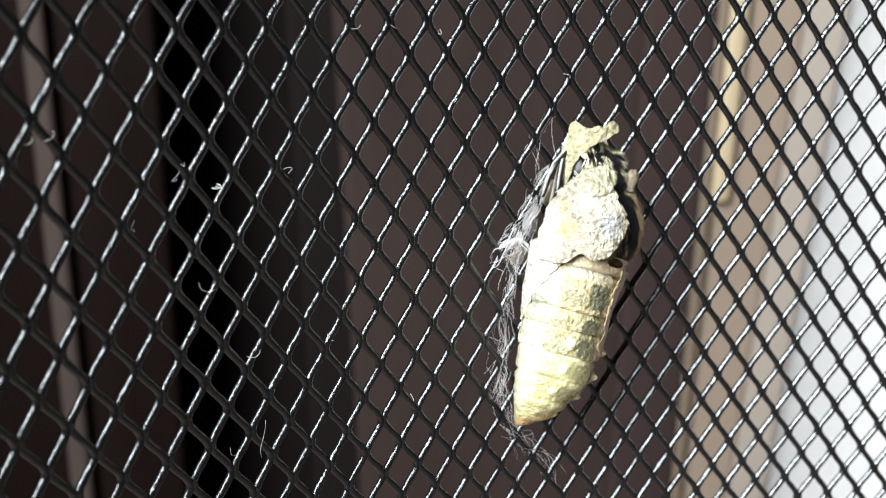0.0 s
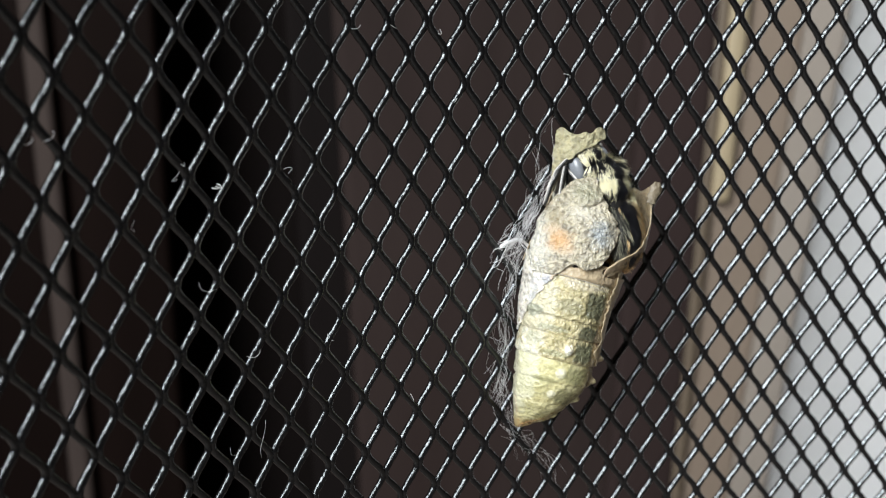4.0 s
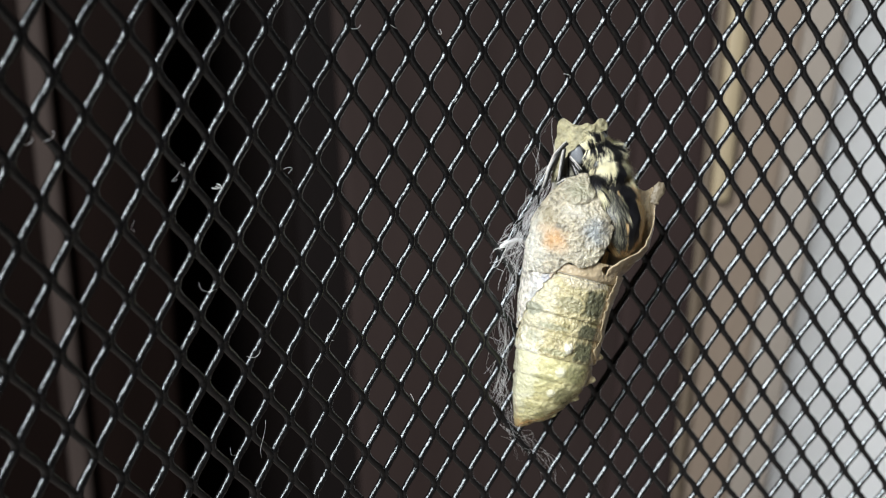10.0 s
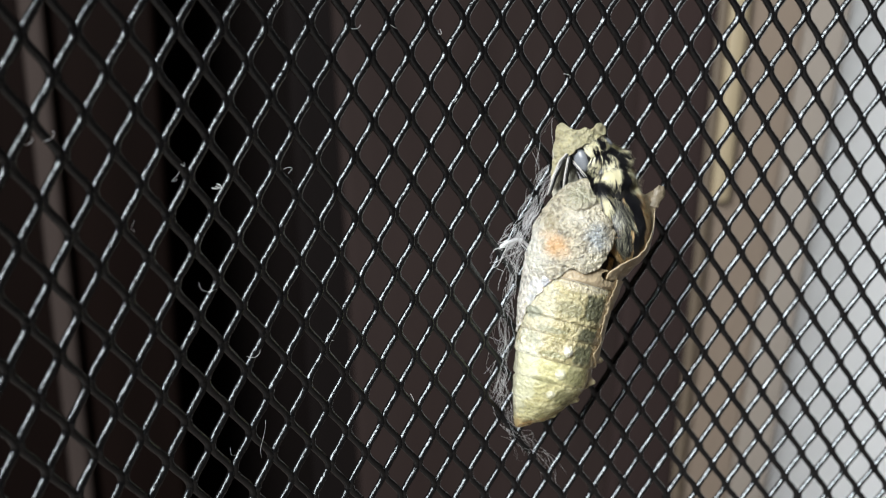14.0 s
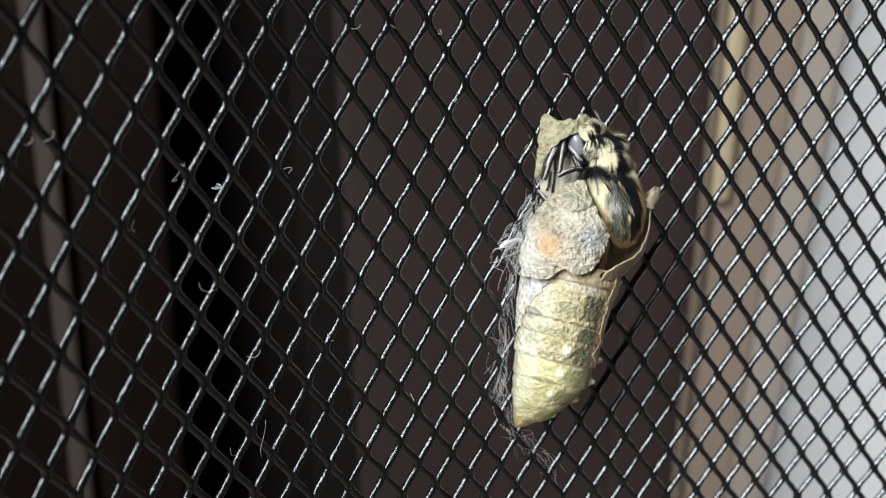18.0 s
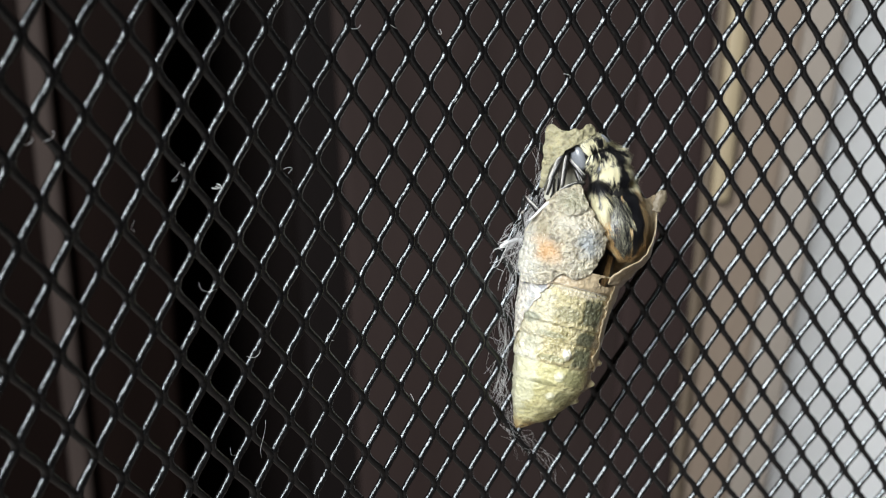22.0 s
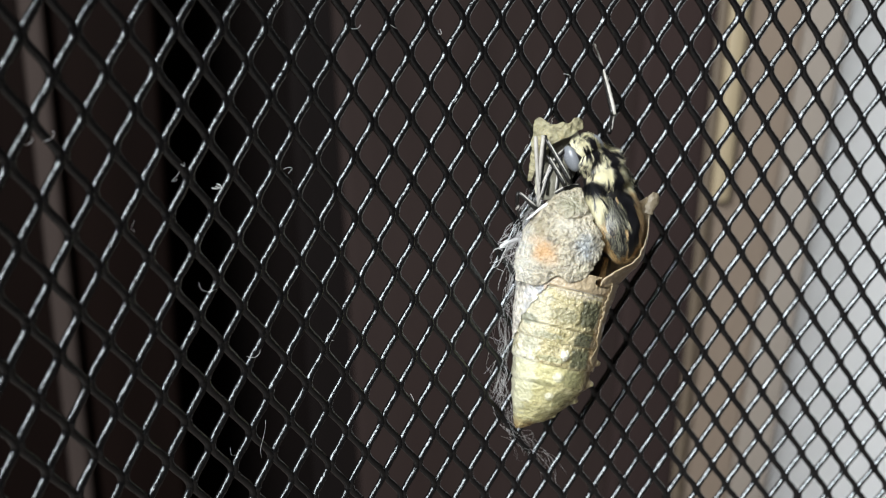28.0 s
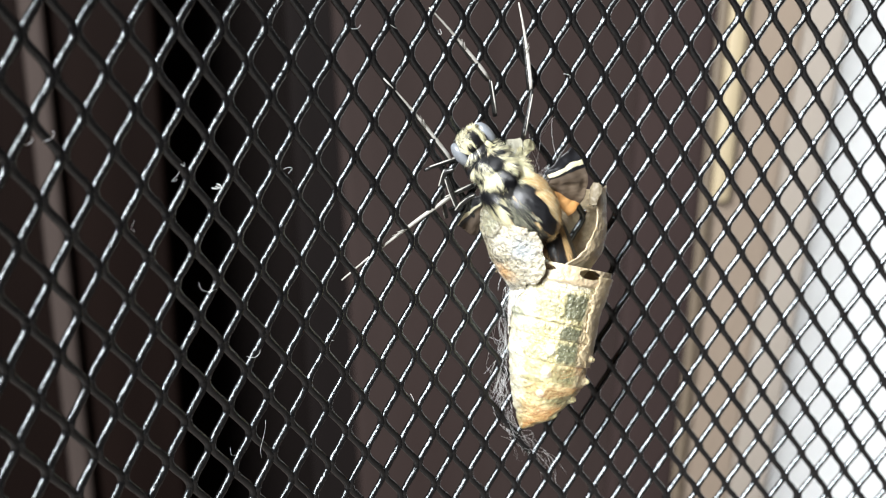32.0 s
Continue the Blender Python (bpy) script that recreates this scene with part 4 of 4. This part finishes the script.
def motions():
    # the whole chrysalis: seconds, lean, twist about its length, stretch of the rings
    base = [(0, -14.2, 0, 1.135), (1, -14.2, 0, 1.135), (1.5, -14, 0, 1.135), (2, -13.8, 0, 1.11), (2.5, -13.5, 0, 1.085), (3, -13.7, 0, 1.067), (3.5, -13.5, 0, 1.06), (5.5, -13.5, 0, 1.075), (6, -13, 0, 1.052), (7, -13.2, 0, 1.085),
            (8, -13.4, 0, 1.085), (9, -13, 0, 1.09), (9.5, -12.8, 0, 1.085), (10, -13.1, 0, 1.075), (11, -13.4, 0, 1.04), (11.5, -13.1, 0, 1.016), (13, -13, 0, 1.016), (14, -13.4, 0, 1.045), (14.5, -12.8, 0, 1.02), (16.5, -13.4, 0, 1.05),
            (17, -13.4, 0, 1.05), (18, -13, 0, 1.04), (19, -13.1, 0, 1.01), (20, -13, 0, 1.0), (24, -13, 0, 1.01), (25.5, -12.6, 0, 1.0), (27.5, -12.7, 0, 0.99), (28, -12.2, -1, 0.99), (28.5, -13.6, 0, 1.0), (29, -12, -3, 1.0), (29.5, -12.6, -4, 1.02),
            (30, -11.8, -13, 1.02), (30.5, -11.6, -17, 1.015), (31, -11.5, -22, 1.01), (31.5, -11.4, -28, 1.01), (32, -11.4, -30, 1.02)]

    def body(t):
        return turned(TAIL, between([(r[0], r[1]) for r in base], t)[0]) @ Matrix.Translation((14 * U, 0, 28 * U)) @ Matrix.Rotation(radians(0.5 * between([(r[0], r[2]) for r in base], t)[0]), 4, "Y") @ Matrix.Translation((-14 * U, 0, -28 * U))

    walk(chrysalis, [(r[0], FRAME @ body(r[0])) for r in base])
    for ob, (a0, a1, _) in zip(segments, RINGS):
        walk(ob, [(r[0], Matrix.Translation((0, (a0 + a1) / 2 * (r[3] - 1) * U, 0))) for r in base])
    walk(side_skin, [(r[0], Matrix.Translation((0, 196 * (r[3] - 1) * U, 0))) for r in base])
    walk(girdle, [(r[0], Matrix.Translation((0, 265 * (r[3] - 1) * U, 0))) for r in base])

    def follow(ob, home, h, rows):
        """Keys a flake of skin: seconds, shift to the right, shift down, turn, lift."""
        walk(ob, [(t, body(t).inverted() @ turned(at(home[0] + x, home[1] + y, h + up), a) @ Matrix.Rotation(radians(tip[0] if tip else 0), 4, "X") @ Matrix.Rotation(radians(tip[1] if tip else 0), 4, "Y")) for t, x, y, a, up, *tip in rows])

    plate_rows = [(0, 38, -36, -4, 15), (1, 36, -38, -4, 15), (1.5, 31, -38, -1.3, 15), (2, 23, -32, -0.5, 15), (2.5, 20, -26, -0.3, 4), (3, 23, -22, -0.3, 4), (3.5, 22, -18, -2, 4), (5.5, 22, -22, -2, 4), (6, 18, -12, -3, 4), (6.5, 22, -22, -2, 4), (7, 23, -21, -3, 4), (8, 23, -25, -2, 4),
                  (9, 26, -25, -3, 13), (9.5, 22, -24, -3, 13), (10, 11, -22, 0.5, 2), (10.5, 11, -15, 0.5, 2), (11, 11, -9, 1.3, 2), (11.5, 8, -4, 0.6, 2), (12, 6, -2, 0, 2), (13, 9, 0, 0, 2), (14, 14, -12, 2, 2), (14.5, 7, -2, 0.4, 2), (16.5, 14, -17, 4, 11), (17, 14, -17, 4, 11), (17.5, 14, -15, 0, 11),
                  (18, 4, -10, -1, 11), (18.5, -2, -6, 2, 0), (19, -1, -3, 2, 0), (20, 0, 0, 0, 0), (22, 0, -2, 0.5, 0), (24, 1, -4, 0.6, 0), (25, 5, -5, 1, 0), (25.5, 9, 0, -3, 8), (27.5, -1, 2, -1, 0), (28, -4, 2, -3, 0), (28.5, 8, 0, 2, 0), (29, -3, 1, 1, 0, -4, 0), (29.5, -4, 2, 2, -4, -10, -4),
                  (30, -20, 8, 12, -12, -28, -10), (30.5, -26, 8, 14, -12, -28, -14), (31, -38, 10, 19, -12, -26, -20), (31.5, -74, 8, 36, -6, -12, -36), (32, -88, 8, 42, 0, 0, -42)]
    follow(plate, PLATE, 30, plate_rows)
    walk(flank, [(r[0], Matrix.Translation((0, 245 * (r[3] - 1) * U, 0))) for r in base])
    cap_rows = [(0, 38, -1, 0, 4), (0.5, 23, -13, 0, 4), (1, 9, -15, 0, 4), (1.5, 13, -15, 0, 4), (2, 17, -10, 0, 4), (3, 14, 8, 0, 4), (3.5, 15, 10, 0, 4), (5.5, 15, 7, 0, 4), (6, 20, 7, 0, 4), (7, 21, 1, 0, 4), (8, 20, -1, 0, 4), (8.5, 6, -9, 0, 4), (9, -16, -11, 0, 4), (9.5, -25, -18, 0, 4), (10, 18, -6, 0, 4),
                (10.5, 18, -3, 0, 4), (11, 17, 2, 0, 4), (12, 14, 6, 0, 4), (13, 17, 5, 0, 4), (14, 15, 2, 0, 4), (14.5, 15, 3, 0, 4), (16.5, 15, 0, 0, 4), (17, 7, -3, 0, 4), (17.5, -20, -18, 0, 4), (18, -12, -14, 0, 4), (18.5, -3, -3, 0, 4), (19, -3, 5, 0, 4), (20, -3, 6, 0, 4), (23, -3, 3, 0, 4), (24, -2, 5, 0, 4), (24.5, -10, 1, 0, 4),
                (25, -18, -1, 0, -8), (25.5, -24, -14, 0, -12), (27.5, -22, -8, 0, -12), (28, -24, -8, 0, -12), (28.5, -26, -8, 0, -10), (29, -52, -6, 3, -8), (29.5, -52, 10, 3, -6), (30, -72, 12, 3, -6), (30.5, -80, 12, 3, -6), (31, -92, 14, 3, -6), (31.5, -105, 26, 6, -10), (32, -105, 34, 8, -12)]
    follow(cap, CAP, 16, cap_rows)
    follow(leaf, LEAF, 4, [(t, x * 0.8 + 6, y * 0.7, a, up * 0.2) if t < 28.7 else (t, x + (8 if t < 30 else 0), y * 0.7 - 4, a, 28) for t, x, y, a, up in cap_rows])
    rim_rows = [(0, -28, -28, 8, 0), (1, -30, -34, 8, 0), (1.5, -26, -32, 7, 0), (2, -18, -22, 4, 0), (3, -4, -14, 1, 0), (5.5, -5, -12, 0, 0), (6, -3, -8, 0, 0), (8, -4, -14, 0, 0), (9, -24, -10, 5, 0), (9.5, -32, -8, 6, 0), (10, 0, -14, 0, 0), (11, 2, -6, 0, 0), (13, -2, 2, 0, 0), (14, 0, -8, 0, 0), (14.5, -4, 0, 0, 0), (16.5, -4, -10, 0, 0),
                         (17, -8, -10, 0, 0), (17.5, -20, -8, 5, 0), (18, -8, -6, 0, 0), (18.5, 4, -3, 0, 0), (19, 4, 0, 0, 0), (24, 4, 0, 0, 0), (25, -8, 4, 0, 0), (25.5, -12, 4, 0, 0), (27.5, -6, 4, 0, 0), (28, -10, 4, 0, 0), (28.5, 0, 0, 0, 0), (29, -26, 4, 3, 0), (30, -32, -4, 5, -8), (30.5, -40, -4, 6, -12), (31, -52, -6, 7, -18), (31.5, -70, -8, 8, -24), (32, -78, -6, 8, -26)]
    hinge = at(1095, 480)
    walk(rim, [(t, body(t).inverted() @ Matrix.Translation((x * U, -y * U, 0)) @ turned(hinge, a) @ Matrix.Rotation(radians(yaw), 4, "Y") @ Matrix.Translation(-hinge) @ body(20)) for t, x, y, a, yaw in rim_rows])

    # the butterfly: seconds, middle of the thorax, lean, turn of the back to the side, lift
    crawl = [(0, 1075, 363, 10, 28, -10), (0.5, 1066, 349, 10, 28, -12), (1, 1056, 338, 10, 28, -12), (1.5, 1064, 340, 10, 28, -12), (2, 1072, 358, 10, 28, -10), (2.5, 1077, 367, 10, 28, 0), (3, 1078, 374, 10, 28, 0), (3.5, 1078, 377, 10, 28, 0), (5.5, 1081, 377, 10, 28, 0), (6, 1083, 387, 10, 28, 0), (6.5, 1083, 377, 10, 28, 0), (7, 1086, 381, 10, 28, 0),
             (8, 1086, 377, 10, 28, 0), (8.5, 1089, 363, 10, 28, -2), (9, 1068, 341, 10, 28, -2), (9.5, 1056, 332, 10, 28, -2), (10, 1077, 348, 10, 28, 0), (10.5, 1087, 360, 10, 28, 0), (11, 1086, 364, 10, 28, 0), (11.5, 1081, 370, 10, 28, 0), (12, 1078, 372, 10, 28, 0), (13, 1083, 374, 10, 28, 0), (14, 1086, 361, 10, 28, 0), (14.5, 1081, 374, 10, 28, 0), (16.5, 1084, 361, 11, 28, 0),
             (17, 1084, 346, 11, 28, -2), (17.5, 1057, 324, 11, 28, -2), (18, 1079, 332, 11, 28, -2), (18.5, 1083, 352, 11, 28, 0), (19, 1086, 355, 11, 28, 0), (20, 1083, 358, 11, 28, 0), (22, 1083, 357, 11, 28, 0), (23, 1084, 360, 11, 28, 0), (23.5, 1089, 363, 11, 28, 0), (24, 1087, 358, 11, 28, 0), (24.5, 1080, 350, 11, 28, 0), (25, 1079, 334, 11, 28, -2), (25.5, 1068, 325, 12, 28, -2),
             (27.5, 1088, 355, 10, 28, 0), (28, 1074, 360, 12, 28, 0), (28.5, 1086, 364, 12, 26, 2), (29, 1044, 325, 24, 22, 12), (29.5, 1072, 356, 20, 21, 14), (30, 1038, 341, 26, 18, 22), (30.5, 1034, 347, 25, 15, 26), (31, 1014, 342, 25, 11, 32), (31.5, 940, 334, 37, 6, 44), (32, 906, 341, 40, 2, 52)]

    def crawler(t):
        x, y, a, turn, up = [between([(r[0], r[k]) for r in crawl], t)[0] for k in range(1, 6)]
        rear = between([(30, 0), (31, 5), (31.5, 12), (32, 17)], t)[0]  # it lifts its head off the mesh
        return turned(at(x, y, 18 + up), a) @ Matrix.Rotation(radians(rear), 4, "X") @ Matrix.Rotation(radians(turn), 4, "Y")

    walk(butterfly, [(r[0], FRAME @ crawler(r[0])) for r in crawl])

    for leg in FOLDED:
        leg.matrix_basis = crawler(20).inverted()

    def trail(t):
        """The abdomen bends from the thorax down into the case."""
        m = turned((crawler(t) @ Vector((0, -48 * U, -34 * U))), between([(r[0], r[1]) for r in base], t)[0] + between([(30, 0), (31, 12), (31.5, 22), (32, 30)], t)[0])
        m.translation.z = min(m.translation.z, -2 * U)
        m.translation.x += between([(30, 0), (31, 14), (31.5, 30), (32, 40)], t)[0] * U
        return crawler(t).inverted() @ m

    walk(abdomen, [(r[0], trail(r[0])) for r in crawl])
    drawn = [(28.8, 0), (29.5, 22), (30, 52), (30.5, 84), (31, 116), (31.5, 124), (32, 128)]  # the soft end is drawn up out of the tail
    walk(filling, [(r[0], crawler(r[0]).inverted() @ body(r[0]) @ Matrix.Translation((0, (between(drawn, r[0])[0] + 80 * (between([(b[0], b[3]) for b in base], r[0])[0] - 1)) * U, 0))) for r in crawl])
    # the head is bent sideways until it is free
    neck = Vector((0, 62, 0)) * U
    walk(head, [(t, Matrix.Translation((x * U, y * U, z * U)) @ turned(neck, a) @ Matrix.Rotation(radians(yaw), 4, "Y") @ Matrix.Translation(-neck)) for t, x, y, z, a, yaw in [(0, -13, -15, 0, 12, -8), (24.5, -13, -15, 0, 12, -8), (25, -22, -13, 6, 14, -8), (28.5, -16, -12, 4, 12, -8), (29, -10, 0, 0, 6, -10), (30, 0, 0, 0, 0, -4), (31, 0, 0, 0, 0, 0), (32, 0, 0, 0, 0, 0)]])
    for s, ob in zip((1, -1), wings):
        tucked = pose(s * 8 * U, 0, -22 * U, 0, 40 * s, -62 * s)
        half = pose(34 * U, 18 * U, -12 * U, 0, 24, -14) if s > 0 else pose(-20 * U, 22 * U, -16 * U, 0, -26, 34)
        out = pose(45 * U, -16 * U, -6 * U, 0, 10, -40) if s > 0 else half
        walk(ob, [(0, tucked), (27.4 if s > 0 else 28.9, tucked), (28.6 if s > 0 else 30, half), (31, half), (31.5, out), (32, out)])

    to_frame = FRAME.inverted()

    def over(x, y, h):
        """A height that keeps a foot on the open side of the mesh."""
        return max(h, (to_frame @ mesh_place(x, y)).z / U + 5)

    def limb(t, length, x0, y0, x1, y1, h, out=0.5):
        """The pose of a joint from one place towards another, or to the mesh before it; what is short of its length tips inwards."""
        h0, h1 = (over(x0, y0, h), over(x1, y1, h)) if t > 28.6 else (h, h)
        a, b = at(x0, y0, h0), at(x1, y1, h1)
        d = (b - a) / (length * U)
        if h1 < h + 8:
            flat = min(0.999, Vector((d.x, d.y)).length)
            d = Vector((d.x, d.y, 0)).normalized() * flat + Vector((0, 0, math.sqrt(1 - flat * flat) * out))
        d.normalize()
        side = d.cross(Vector((0, 0, 1))).normalized()
        m = Matrix((side, d, side.cross(d))).transposed().to_4x4()
        m.translation = a
        return crawler(t).inverted() @ m

    steps = [[(20, 1036, 318, 1003, 277, 1000, 345), (28, 1000, 330, 948, 242, 975, 440), (28.5, 1010, 330, 960, 250, 975, 440), (29, 990, 300, 985, 272, 905, 297), (29.5, 1000, 325, 960, 288, 760, 215), (30, 975, 318, 938, 277, 715, 198), (30.5, 965, 315, 932, 283, 715, 198), (31, 955, 302, 920, 290, 715, 198), (31.5, 880, 335, 868, 322, 762, 250), (32, 838, 328, 800, 346, 612, 495)],
             [(20, 1030, 330, 1004, 262, 985, 400), (28, 1010, 325, 962, 240, 960, 400), (28.5, 1020, 325, 970, 240, 960, 400), (29, 960, 258, 955, 250, 908, 205), (29.5, 1010, 290, 955, 245, 915, 205), (30, 995, 297, 935, 248, 900, 200), (30.5, 985, 295, 910, 255, 900, 205), (31, 945, 275, 860, 250, 775, 193), (31.5, 865, 276, 820, 272, 675, 140), (32, 832, 274, 800, 285, 675, 140)],
             [(20, 1085, 320, 1084, 290, 1078, 250), (25.5, 1070, 300, 1072, 270, 1068, 225), (27.5, 1085, 240, 1090, 205, 1068, 105), (28, 1078, 235, 1088, 203, 1065, 100), (28.5, 1090, 235, 1085, 203, 1065, 100), (29, 1055, 225, 1070, 190, 1065, 108), (29.5, 1065, 230, 1080, 190, 1068, 108), (30, 1048, 222, 1083, 180, 1068, 92), (30.5, 1055, 242, 1087, 208, 1065, 100), (31, 1033, 246, 1075, 203, 1067, 102),
              (31.5, 965, 255, 985, 225, 1045, 172), (32, 925, 246, 940, 160, 916, 15)],
             [(20, 1070, 310, 1062, 290, 1080, 380), (29.5, 1010, 250, 1010, 230, 1020, 300), (30, 1000, 235, 1005, 205, 985, 150), (30.5, 1005, 216, 1015, 150, 920, 65), (31, 995, 216, 1008, 152, 922, 65), (31.5, 935, 242, 960, 145, 922, 65), (32, 876, 206, 866, 140, 755, 14)],
             [(17.2, 990, 398, 970, 375, 962, 422), (17.8, 976, 374, 950, 338, 955, 390), (18.5, 962, 380, 934, 347, 938, 398), (24, 960, 378, 931, 348, 936, 398), (28.2, 954, 372, 921, 342, 930, 392), (28.8, 975, 400, 955, 382, 950, 425), (30, 960, 410, 945, 390, 945, 430), (31, 935, 420, 925, 400, 930, 440), (32, 935, 430, 925, 410, 935, 450)]]
    walk(foot, [(t, limb(t, 64, x0, y0, x1, y1, h, -0.3)) for t, x0, y0, x1, y1, h in
                [(0, 1020, 372, 978, 400, 0), (17.2, 1020, 372, 978, 400, 0), (17.8, 1000, 352, 950, 390, 30), (18.5, 990, 351, 936, 391, 44), (24, 990, 351, 936, 391, 44), (25, 998, 344, 940, 386, 44), (25.5, 1000, 346, 940, 388, 44), (28, 985, 354, 932, 386, 44), (28.8, 1000, 372, 950, 402, 20), (30, 1000, 385, 950, 405, 0), (32, 960, 400, 930, 440, -10)]])
    for (f, g, thigh, shin), rows in zip(LEGS, steps):
        start = 17.2 if rows[0][0] < 20 else (29.1 if thigh == 68 else 24)
        first = [limb(rows[0][0], thigh, *rows[0][1:5], 44 if thigh in (62, 92) else 10, -0.4), limb(rows[0][0], shin, *rows[0][3:7], 40 if thigh in (62, 92) else 6, -0.4)]
        for ob, k, n, rest in ((f, 1, thigh, first[0]), (g, 3, shin, first[1])):
            keys = [(0, rest), (start, rest)]
            fore = thigh in (62, 92)  # these two pass before the empty head case
            keys += [(r[0], limb(r[0], n, *r[k:k + 4], 34 if start < 20 and r[0] < 28.5 else ((58 if fore else 16) if r[0] < 30.8 else (52 if fore else 30) if r[0] < 31.2 else 62), 0.9 if r[0] > 28.6 and start > 20 else -0.4)) for r in rows if r[0] > start]
            walk(ob, keys)


motions()
